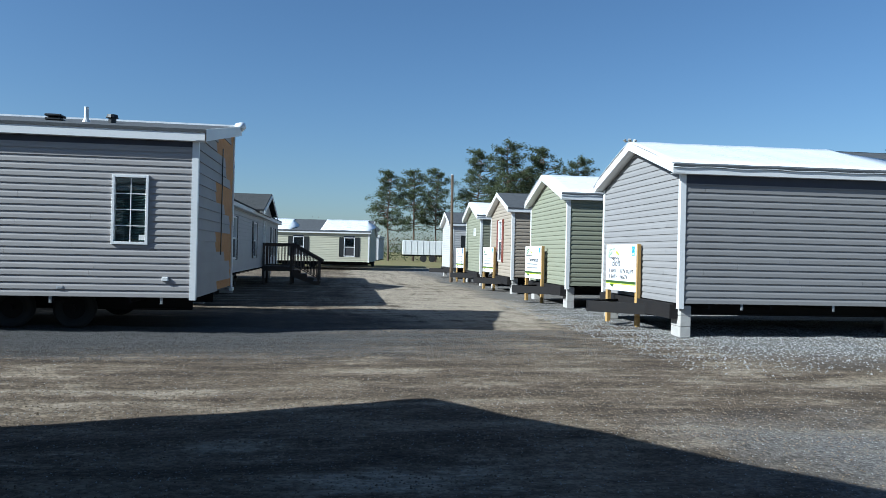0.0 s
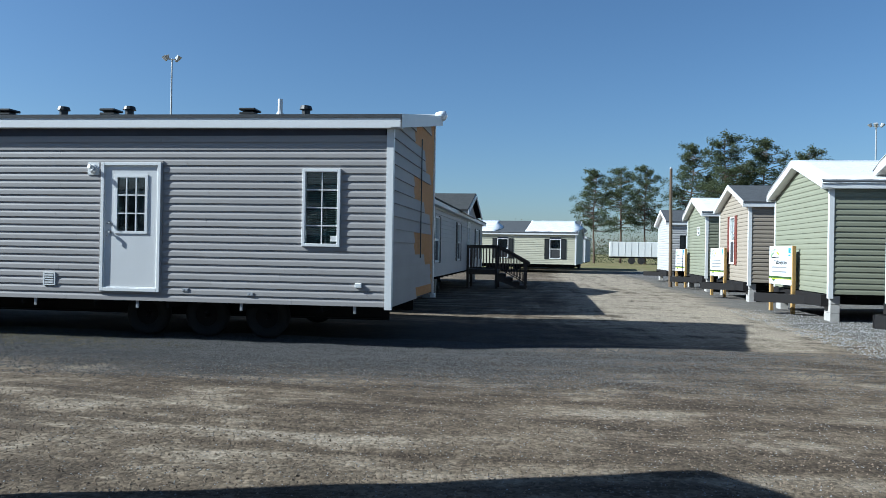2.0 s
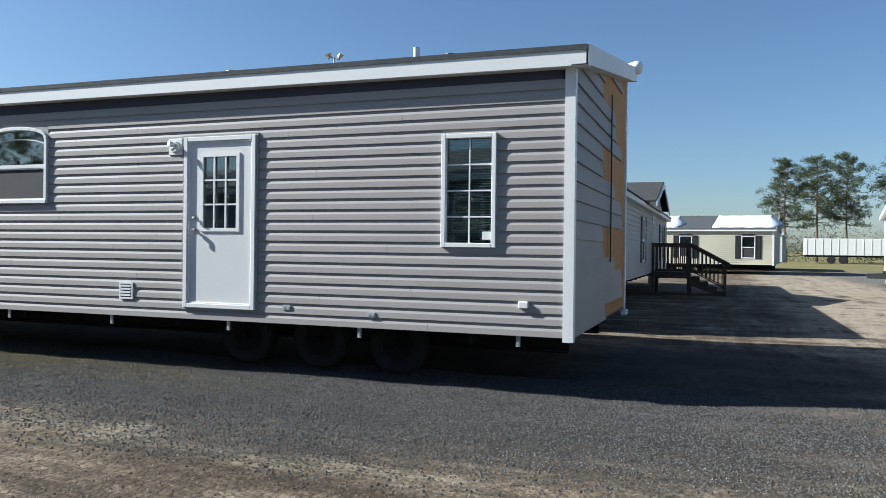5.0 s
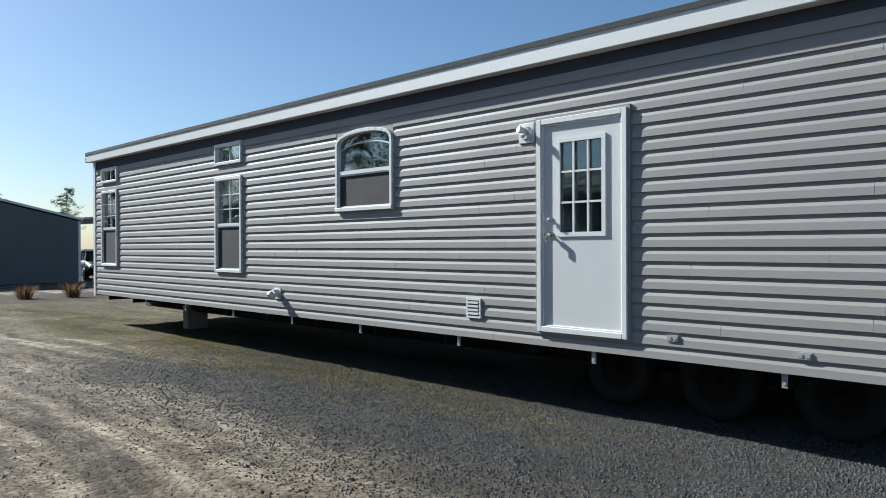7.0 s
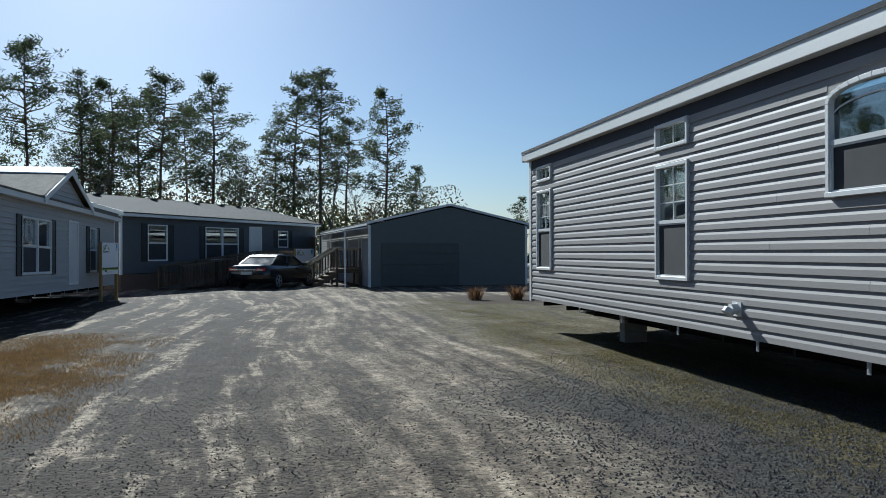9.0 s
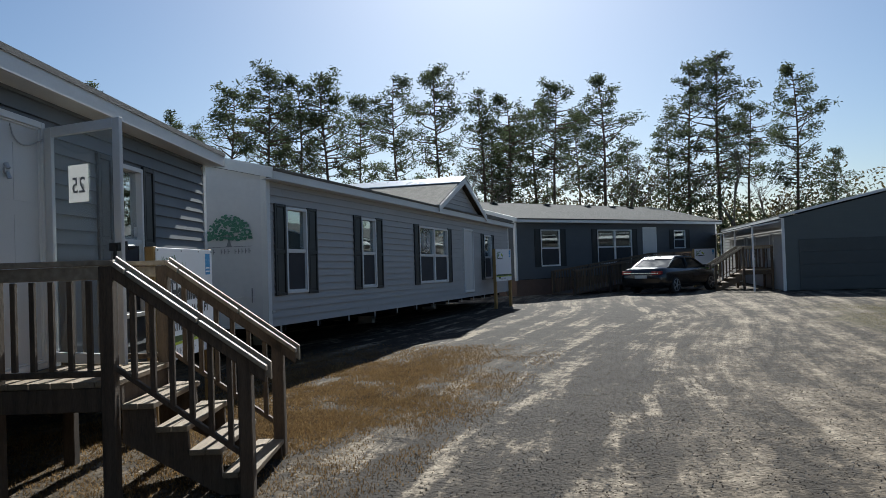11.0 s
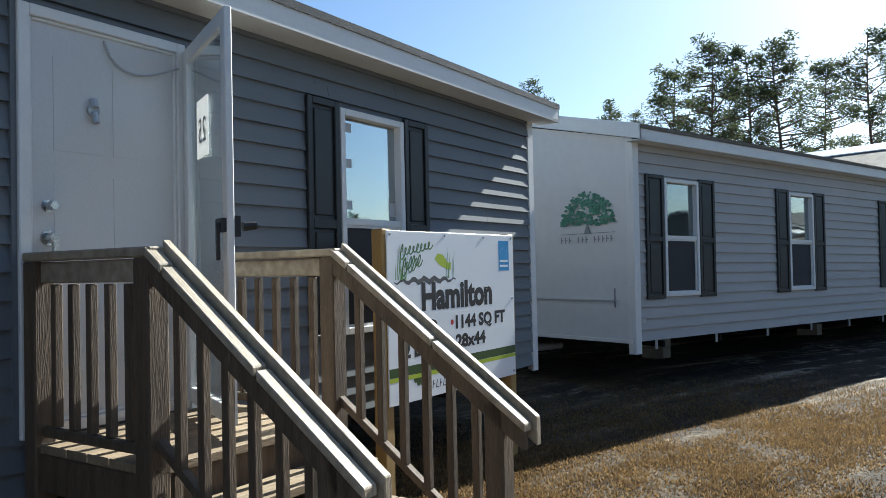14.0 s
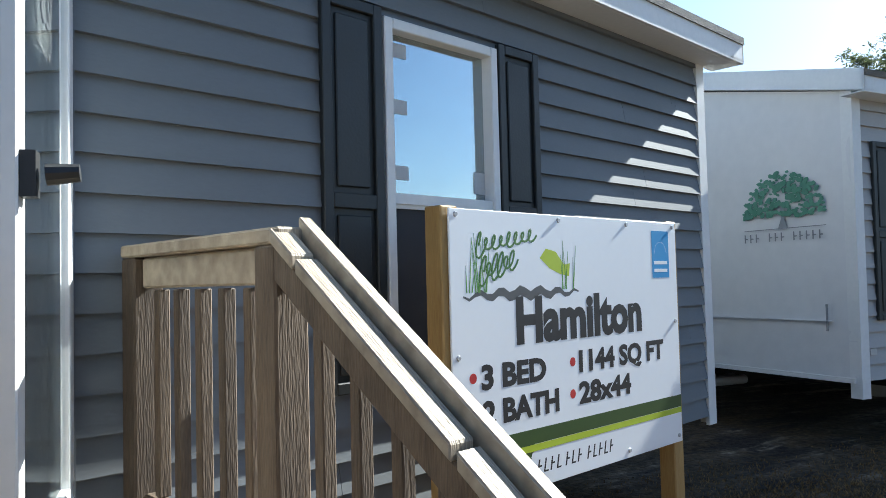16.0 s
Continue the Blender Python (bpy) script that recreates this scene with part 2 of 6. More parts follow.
def prism(bm, pts, d0, d1, m=None, axis="y"):
    """The outline pts, extruded along the axis from d0 to d1. Outline in (x, z) for y, (y, z) for x, (x, y) for z."""
    put = {"y": lambda a, b, d: (a, d, b), "x": lambda a, b, d: (d, a, b), "z": lambda a, b, d: (a, b, d)}[axis]
    r = [[bm.verts.new(put(a, b, d)) for a, b in pts] for d in (d0, d1)]
    if m is not None:
        for v in r[0] + r[1]:
            v.co = m @ v.co
    n = len(pts)
    bm.faces.new(r[0]), bm.faces.new(r[1][::-1])
    for i in range(n):
        bm.faces.new((r[0][i], r[1][i], r[1][(i + 1) % n], r[0][(i + 1) % n]))


def tube(bm, a, b, r0, r1=None, n=8, caps=True):
    a, b = Vector(a), Vector(b)
    q = (b - a).to_track_quat("Z", "Y")
    rings = []
    for p, r in ((a, r0), (b, r0 if r1 is None else r1)):
        rings.append([bm.verts.new(p + q @ Vector((r * math.cos(2 * math.pi * k / n), r * math.sin(2 * math.pi * k / n), 0))) for k in range(n)])
    for k in range(n):
        bm.faces.new((rings[0][k], rings[0][(k + 1) % n], rings[1][(k + 1) % n], rings[1][k]))
    if caps:
        bm.faces.new(rings[0][::-1]), bm.faces.new(rings[1])


def ring_box(bm, x0, x1, z0, z1, w, y0, y1):
    """A rectangular frame in the xz plane, of width w."""
    box(bm, x0, x0 + w, y0, y1, z0, z1), box(bm, x1 - w, x1, y0, y1, z0, z1)
    box(bm, x0 + w, x1 - w, y0, y1, z0, z0 + w), box(bm, x0 + w, x1 - w, y0, y1, z1 - w, z1)


def finish(bm, bevel=0.0):
    if bevel:
        bmesh.ops.bevel(bm, geom=list(bm.edges), offset=bevel, segments=1, affect="EDGES", clamp_overlap=True)
    bmesh.ops.recalc_face_normals(bm, faces=list(bm.faces))


def part(name, bm, material, parent=None, label="", m=None, bevel=0.0, smooth=False):
    finish(bm, bevel)
    me = bpy.data.meshes.new(name)
    bm.to_mesh(me)
    bm.free()
    if m is not None:
        me.transform(m)
    me.materials.append(material)
    if smooth:
        for p in me.polygons:
            p.use_smooth = True
    ob = new(name, me)
    ob.parent = parent
    if label:
        tagged(ob, label)
    return ob


def thing(name, m, label, category, group="", kind=""):
    ob = new(name)
    ob.matrix_world = m
    ob.empty_display_size = 0.2
    return tagged(ob, label, category, group, kind)


def raw(name, verts, faces, material, parent=None):
    me = bpy.data.meshes.new(name)
    me.from_pydata(verts, [], faces)
    me.materials.append(material)
    ob = new(name, me)
    ob.parent = parent
    return ob


def words(name, text, size, material, parent, m, width=None, bold=0.0):
    """Lettering in the built-in font as a thin mesh, lower left at m, width in metres if given."""
    cu = bpy.data.curves.new(name, "FONT")
    cu.body, cu.size, cu.extrude, cu.offset, cu.resolution_u = text, size, 0.0002, bold, 3
    ob = bpy.data.objects.new(name, cu)
    scene.collection.objects.link(ob)
    me = bpy.data.meshes.new_from_object(ob.evaluated_get(bpy.context.evaluated_depsgraph_get()))
    bpy.data.objects.remove(ob)
    xs = [v.co.x for v in me.vertices]
    k = width / (max(xs) - min(xs)) if width else 1.0
    me.transform(m @ Matrix.Rotation(radians(90), 4, "X") @ Matrix.Diagonal((k, 1, 1, 1)) @ Matrix.Translation((-min(xs), 0, 0)))
    me.materials.clear()
    me.materials.append(material)
    out = new(name, me)
    out.parent = parent
    return out


# ---- houses: local x along the front, y to the back, z up ----
LAP = ((0.0, 0.026), (1.0, 0.002))
DUTCH = ((0.0, 0.018), (0.50, 0.015), (0.74, 0.005), (1.0, 0.002))


def strip_mesh(s0, s1, row, h, a, b, prof, e0=0.0, e1=0.0):
    """One siding plank from s0 to s1 between heights a and b of a row that starts at row; e0, e1 slant its ends at the top."""
    def depth(z):
        f = (z - row) / h
        for (f0, d0), (f1, d1) in zip(prof, prof[1:]):
            if f <= f1 + 1e-6:
                return d0 + (d1 - d0) * (f - f0) / (f1 - f0)
        return prof[-1][1]
    zs = [a] + [row + f * h for f, _ in prof[1:-1] if a + 1e-4 < row + f * h < b - 1e-4] + [b]
    line = [(0.0, a)] + [(-depth(z), z) for z in zs] + [(0.0, b)]
    vs, k = [], len(line)
    for base, e in ((s0, e0), (s1, e1)):
        vs += [(base + e * (z - a) / (b - a), y, z) for y, z in line]
    fs = [(i, i + k, i + k + 1, i + 1) for i in range(k - 1)] + [tuple(range(k)), tuple(range(2 * k - 1, k - 1, -1))]
    return vs, fs


def siding(house, material, m, length, z0, z1, openings=(), prof=LAP, h=0.127, split=True, seg=3.6, limits=None, seed=1):
    """Courses of planks on a wall frame m, cut round the openings; limits(z) gives the ends under a gable."""
    rnd = random.Random(seed)
    jv, jf = [], []
    z, n = z0, 0
    while z < z1 - 0.01:
        top = min(z + h, z1)
        cuts = sorted({z, top, *[c for o in openings for c in (o[2], o[3]) if z + 0.004 < c < top - 0.004]})
        for a, b in zip(cuts, cuts[1:]):
            lo, hi = limits(a) if limits else (0.0, length)
            lo2, hi2 = limits(b) if limits else (0.0, length)
            if hi - lo < 0.1:
                continue
            spans, cur = [], lo
            for o in sorted(openings):
                if o[2] < b - 0.002 and o[3] > a + 0.002:
                    if o[0] > cur + 0.01:
                        spans.append((cur, o[0]))
                    cur = max(cur, o[1])
            spans.append((cur, hi))
            off = (n % 4) * seg * 0.29 + rnd.uniform(0, 0.7)
            for s0, s1 in spans:
                ends = [s0] + ([j for j in np.arange(off, length, seg) if s0 + 0.25 < j < s1 - 0.25] if seg else []) + [s1]
                for i, (p, q) in enumerate(zip(ends, ends[1:])):
                    e0 = (lo2 - lo) if p == lo else 0.0
                    e1 = (hi2 - hi) if q == hi else 0.0
                    if q + e1 - p - e0 < 0.01:
                        e1 = p + e0 + 0.01 - q
                    gap = 0.0022 if i < len(ends) - 2 else 0.0
                    vs, fs = strip_mesh(p, q - gap, z, h, a, b, prof, e0, e1)
                    vs = [tuple(m @ Vector(v)) for v in vs]
                    if split:
                        raw("siding_plank", vs, fs, material, house)
                    else:
                        k = len(jv)
                        jv += vs
                        jf += [tuple(i + k for i in f) for f in fs]
        z, n = z + h, n + 1
    if not split:
        raw("siding", jv, jf, material, house)


def core_wall(house, m, length, z0, z1, openings=(), depth=0.12, material=None):
    """A wall of some thickness with its openings left out."""
    bm = bmesh.new()
    xs = sorted({0.0, length, *[v for o in openings for v in o[:2]]})
    zs = sorted({z0, z1, *[v for o in openings for v in o[2:4]]})
    for a, b in zip(xs, xs[1:]):
        for c, d in zip(zs, zs[1:]):
            cx, cz = (a + b) / 2, (c + d) / 2
            if not any(o[0] < cx < o[1] and o[2] < cz < o[3] for o in openings):
                box(bm, a, b, 0.0, depth, c, d)
    bmesh.ops.remove_doubles(bm, verts=list(bm.verts), dist=0.0005)
    part("wall", bm, material or CORE, house, m=m)


def window(house, m, x0, x1, z0, z1, cols=0, rows=0, sash=True, shutters=0.0, glass=None, lower=True, blind=False, shutter_mat=None, arch=False, upper_grid=False, simple=False):
    """A vinyl window: outer frame, meeting rail, muntins, panes, and louvred shutters of the given width."""
    glass = glass or GLASS
    bm = bmesh.new()
    w = 0.045
    if arch:
        n, rise = 12, 0.17
        cx, half = (x0 + x1) / 2, (x1 - x0) / 2
        def arc(t, r):
            return (cx - r * math.cos(math.pi * t), z1 - rise + (rise if r > half - 0.001 else rise - (half - r)) * math.sin(math.pi * t) ** 0.8)
        for k in range(n):
            (a0, b0), (a1, b1) = arc(k / n, half), arc((k + 1) / n, half)
            (c0, d0), (c1, d1) = arc(k / n, half - w), arc((k + 1) / n, half - w)
            prism(bm, [(a0, b0), (a1, b1), (c1, d1), (c0, d0)], -0.045, 0.02)
        box(bm, x0, x0 + w, -0.045, 0.02, z0 + w, z1 - rise), box(bm, x1 - w, x1, -0.045, 0.02, z0 + w, z1 - rise)
        box(bm, x0, x1, -0.055, 0.02, z0, z0 + w)
    else:
        ring_box(bm, x0, x1, z0, z1, w, -0.045, 0.02)
    win = part("window", bm, WHITE, house, m=m, bevel=0.0 if simple else 0.004)
    if arch:
        for a, b in ((0.0, 0.5), (0.5, 1.0)):
            fill = bmesh.new()
            arc_pts = [arc(a + (b - a) * k / 8, half - 0.006) for k in range(9)]
            cor = (x0, z1) if a == 0.0 else (x1, z1)
            for p, q in zip(arc_pts, arc_pts[1:]):
                prism(fill, [p, q, cor], -0.014, 0.02)
            part("siding_plank", fill, GREY_SIDING, house, m=m)
    mid = (z0 + z1) / 2 if not arch else z0 + 0.48 * (z1 - z0)
    bm = bmesh.new()
    i0, i1, k0, k1 = x0 + w, x1 - w, z0 + w, z1 - w
    if sash:
        box(bm, i0, i1, -0.03, 0.012, mid - 0.022, mid + 0.022)
        ring_box(bm, i0, i1, k0, mid - 0.022, 0.018, -0.02, 0.008)
        part("sash", bm, WHITE, win, m=m)
        bm = bmesh.new()
    g0 = mid + 0.022 if (upper_grid and sash) else k0
    g1 = z1 - 0.15 if arch else k1
    for c in range(1, cols):
        x = i0 + (i1 - i0) * c / cols
        box(bm, x - 0.007, x + 0.007, 0.0, 0.011, g0, k1 - (0.03 if arch else 0))
    for r in range(1, rows):
        z = g0 + (g1 - g0) * r / rows
        box(bm, i0, i1, 0.001, 0.010, z - 0.007, z + 0.007)
    if arch:
        for k in range(10):
            (a0, b0), (a1, b1) = arc(k / 10, half * 0.98), arc((k + 1) / 10, half * 0.98)
            prism(bm, [(a0, b0 - 0.138), (a1, b1 - 0.138), (a1, b1 - 0.152), (a0, b0 - 0.152)], 0.001, 0.010)
        for c in range(1, 4):
            x = i0 + (i1 - i0) * c / 4
            box(bm, x - 0.006, x + 0.006, 0.0, 0.011, k0, mid)
        box(bm, i0, i1, 0.001, 0.01, (k0 + mid) / 2 - 0.006, (k0 + mid) / 2 + 0.006)
    if len(bm.verts):
        part("muntins", bm, WHITE, win, m=m)
    else:
        bm.free()
    for a, b in (((k0, mid), (mid, k1)) if sash else ((k0, k1),)):
        bm = bmesh.new()
        if arch and a == mid:
            pts = [(i0, mid), (i1, mid)] + [arc(1 - k / 12, half - 0.02) for k in range(13)]
            prism(bm, pts, 0.016, 0.022)
        else:
            box(bm, i0, i1, 0.016, 0.022, a, b)
        p = part("pane", bm, glass, win, m=m)
        p.visible_shadow = False
    if sash and lower:
        bm = bmesh.new()
        box(bm, i0 + 0.018, i1 - 0.018, -0.008, -0.005, k0 + 0.018, mid - 0.04)
        part("insect_screen", bm, SCREEN, win, m=m)
    if blind:
        bm = bmesh.new()
        z = k0 + 0.02
        while z < k1:
            prism(bm, [(0.045, z), (0.066, z + 0.012), (0.066, z + 0.014), (0.045, z + 0.002)], i0 + 0.01, i1 - 0.01, axis="x")
            z += 0.026
        part("blind", bm, BLIND, win, m=m)
    for side in ((-1, 1) if shutters else ()):
        a = x0 - 0.012 - shutters if side < 0 else x1 + 0.012
        s = shutter_panel(house, m, a, a + shutters, z0 - 0.02, z1 + 0.03, shutter_mat or SHUTTER)
    return win


def shutter_panel(house, m, x0, x1, z0, z1, material):
    bm = bmesh.new()
    ring_box(bm, x0, x1, z0, z1, 0.045, -0.045, -0.016)
    mid = z0 + (z1 - z0) * 0.48
    box(bm, x0 + 0.045, x1 - 0.045, -0.044, -0.016, mid - 0.03, mid + 0.03)
    box(bm, x0 + 0.04, x1 - 0.04, -0.026, -0.017, z0 + 0.03, z1 - 0.03)
    sh = part("shutter", bm, material, house, m=m, bevel=0.004)
    for a, b in ((z0 + 0.07, mid - 0.055), (mid + 0.055, z1 - 0.07)):
        bm = bmesh.new()
        box(bm, x0 + 0.07, x1 - 0.07, -0.037, -0.022, a, b)
        part("raised_panel", bm, material, sh, m=m, bevel=0.005)
    return sh


def slab_roof(house, name, L, y0, zA, y1, zB, over, material, thick=0.07, x0=None, x1=None):
    """A sloping slab from (y0, zA) to (y1, zB), running along x."""
    bm = bmesh.new()
    a = -over + 0.006 if x0 is None else x0
    b = L + over - 0.006 if x1 is None else x1
    prism(bm, [(y0, zA), (y1, zB), (y1, zB - thick), (y0, zA - thick)], a, b, axis="x")
    return part(name, bm, material, house)


def house_shell(name, m, L, W, zb, zt, ridge, siding_mat, label, openings=None, mono=False, over=0.12, gable_over=0.15, roof=None, prof=LAP, split=("front",),
                trim=None, h=0.127, fascia=0.16, seg=3.6, walls=("front", "right", "back", "left"), skip_siding=(), group="", drop=0.04, frieze=0.0):
    """Walls, siding, corner trim, roof and fascia of a factory-built house. Returns it and its wall frames."""
    house = thing(name, m, label, "house", group)
    openings = openings or {}
    roof = roof or DARK_SHINGLE
    trim = trim or WHITE
    yr = W if mono else W / 2
    fr = {"front": (Matrix.Identity(4), L), "right": (Matrix(((0, -1, 0, L), (1, 0, 0, 0), (0, 0, 1, 0), (0, 0, 0, 1))), W),
          "back": (Matrix(((-1, 0, 0, L), (0, -1, 0, W), (0, 0, 1, 0), (0, 0, 0, 1))), L), "left": (Matrix(((0, 1, 0, 0), (-1, 0, 0, W), (0, 0, 1, 0), (0, 0, 0, 1))), W)}
    slope = (ridge - zt) / yr
    zback = ridge if mono else zt
    for i, w in enumerate(walls):
        f, ln = fr[w]
        top = zback if w == "back" else zt
        core_wall(house, f, ln if w in ("front", "back") else ln, zb, top, openings.get(w, ()), depth=0.1)
        if w in ("left", "right"):
            bm = bmesh.new()
            if mono:
                pts = [(0, zt), (W, zt), (W, ridge - 0.02)] if w == "right" else [(0, ridge - 0.02), (0, zt), (W, zt)]
            else:
                pts = [(0, zt), (W, zt), (W / 2, ridge - 0.02)]
            prism(bm, pts, 0.0, 0.1)
            part("gable_wall", bm, CORE, house, m=f)
            if w == "right" and mono:
                lim = lambda z: (0.0 if z < zt else min((z - zt) / slope, W), W)
            elif mono:
                lim = lambda z: (0.0, W if z < zt else W - min((z - zt) / slope, W))
            else:
                lim = lambda z: (0.0 if z < zt else min((z - zt) / slope, W / 2), W if z < zt else W - min((z - zt) / slope, W / 2))
            if w not in skip_siding:
                siding(house, siding_mat, f, ln, zb, ridge - 0.04, openings.get(w, ()), prof, h, w in split, seg, lim, i + 3)
        elif w not in skip_siding:
            siding(house, siding_mat, f, ln, zb, top - frieze, openings.get(w, ()), prof, h, w in split, seg, None, i + 3)
    for x, y, sx, sy in ((0, 0, -1, -1), (L, 0, 1, -1), (L, W, 1, 1), (0, W, -1, 1)):
        bm = bmesh.new()
        t = (zback if y == W else zt) - 0.005
        box(bm, *sorted((x + sx * 0.026, x - sx * 0.075)), *sorted((y + sy * 0.026, y + sy * 0.002)), zb - drop, t)
        box(bm, *sorted((x + sx * 0.026, x + sx * 0.002)), *sorted((y + sy * 0.002, y - sy * 0.075)), zb - drop, t)
        part("corner_trim", bm, trim, house)
    # roof slabs, eave and rake boards
    th = 0.05
    ze = zt - over * slope
    slab_roof(house, "roof", L, -over - 0.012, ze + th + 0.097, yr + (0.02 if not mono else 0.03), ridge + th + 0.1 + (0.03 * slope if mono else 0), gable_over, roof, th)
    if not mono:
        slab_roof(house, "roof", L, W + over + 0.012, ze + th + 0.097, W / 2 - 0.02, ridge + th + 0.1, gable_over, roof, th)
    for y, s, zz in ((-over, 1, ze), (W + over, -1, ze)) if not mono else ((-over, 1, ze),):
        bm = bmesh.new()
        box(bm, -gable_over, L + gable_over, *sorted((y, y + s * 0.02)), zz + 0.1 - fascia * 0.75, zz + 0.1 + th * 0.6)
        box(bm, -gable_over, L + gable_over, *sorted((y + s * 0.02, y + s * (over - 0.002))), zz + 0.1 - fascia * 0.75, zz + 0.1 - fascia * 0.75 + 0.012)
        part("fascia", bm, trim, house, bevel=0.003)
    for x in (-gable_over, L + gable_over - 0.02):
        for y0, y1 in ((-over, yr),) if mono else ((-over, W / 2), (W + over, W / 2)):
            bm = bmesh.new()
            zA, zB = ze + 0.1 + th + 0.004, ridge + 0.1 + th + 0.004
            prism(bm, [(y0, zA), (y1, zB), (y1, zB - fascia), (y0, zA - fascia)], x, x + 0.02, axis="x")
            xs = (x + 0.02, 0.0) if x < 0 else (L, x)
            prism(bm, [(y0, zA - fascia + 0.012), (y1, zB - fascia + 0.012), (y1, zB - fascia), (y0, zA - fascia)], xs[0], xs[1], axis="x")
            part("rake_board", bm, trim, house)
    bm = bmesh.new()
    box(bm, 0.1, L - 0.1, 0.1, W - 0.1, zb - 0.02, zb + 0.06)
    part("floor_deck", bm, STEEL_DARK, house)
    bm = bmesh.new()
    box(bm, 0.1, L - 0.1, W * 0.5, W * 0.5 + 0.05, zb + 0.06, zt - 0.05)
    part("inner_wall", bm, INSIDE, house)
    return house, fr


def chassis(house, L, W, zb, wheels=(), straps=(), piers=()):
    bm = bmesh.new()
    for y in (W * 0.24, W * 0.76):
        box(bm, 0.2, L - 0.2, y - 0.05, y + 0.05, zb - 0.05, zb - 0.03), box(bm, 0.2, L - 0.2, y - 0.006, y + 0.006, zb - 0.26, zb - 0.05)
        box(bm, 0.2, L - 0.2, y - 0.05, y + 0.05, zb - 0.28, zb - 0.26)
    x = 0.6
    while x < L - 0.3:
        box(bm, x - 0.02, x + 0.02, 0.05, W - 0.05, zb - 0.10, zb - 0.03)
        x += 1.2
    part("chassis_frame", bm, STEEL_DARK, house)
    for x in wheels:
        for y in (0.75, W - 0.75):
            bm = bmesh.new()
            prof = [(0.19, -0.08), (0.30, -0.095), (0.34, -0.08), (0.35, -0.03), (0.35, 0.03), (0.34, 0.08), (0.30, 0.095), (0.19, 0.08)]
            rings = [[bm.verts.new((x + r * math.cos(2 * math.pi * k / 24), y + d, 0.355 + r * math.sin(2 * math.pi * k / 24))) for r, d in prof] for k in range(24)]
            for k in range(24):
                for j in range(len(prof)):
                    bm.faces.new((rings[k][j], rings[(k + 1) % 24][j], rings[(k + 1) % 24][(j + 1) % len(prof)], rings[k][(j + 1) % len(prof)]))
            wheel = part("wheel", bm, RUBBER, house, smooth=True)
            bm = bmesh.new()
            tube(bm, (x, y - 0.05, 0.355), (x, y + 0.05, 0.355), 0.19, n=20), tube(bm, (x, y - 0.09, 0.355), (x, y - 0.05, 0.355), 0.05, 0.06, n=10)
            part("rim", bm, STEEL_DARK, wheel)
        bm = bmesh.new()
        tube(bm, (x, 0.6, 0.355), (x, W - 0.6, 0.355), 0.04)
        part("axle", bm, STEEL_DARK, house)
    for x in straps:
        bm = bmesh.new()
        box(bm, x - 0.022, x + 0.022, 0.012, 0.02, zb - 0.11, zb + 0.02), box(bm, x - 0.012, x + 0.012, 0.006, 0.012, zb - 0.085, zb - 0.06), box(bm, x - 0.012, x + 0.012, 0.006, 0.012, zb - 0.045, zb - 0.025)
        part("tie_down_strap", bm, STRAP, house)
    for x, y in piers:
        bm = bmesh.new()
        z = 0.0
        k = 0
        while z < zb - 0.12:
            box(bm, x - 0.1, x + 0.1, y - 0.2 - 0.003 * k, y + 0.2, z, min(z + 0.19, zb - 0.045))
            z, k = z + 0.195, k + 1
        part("block_pier", bm, CONCRETE, house, bevel=0.006)


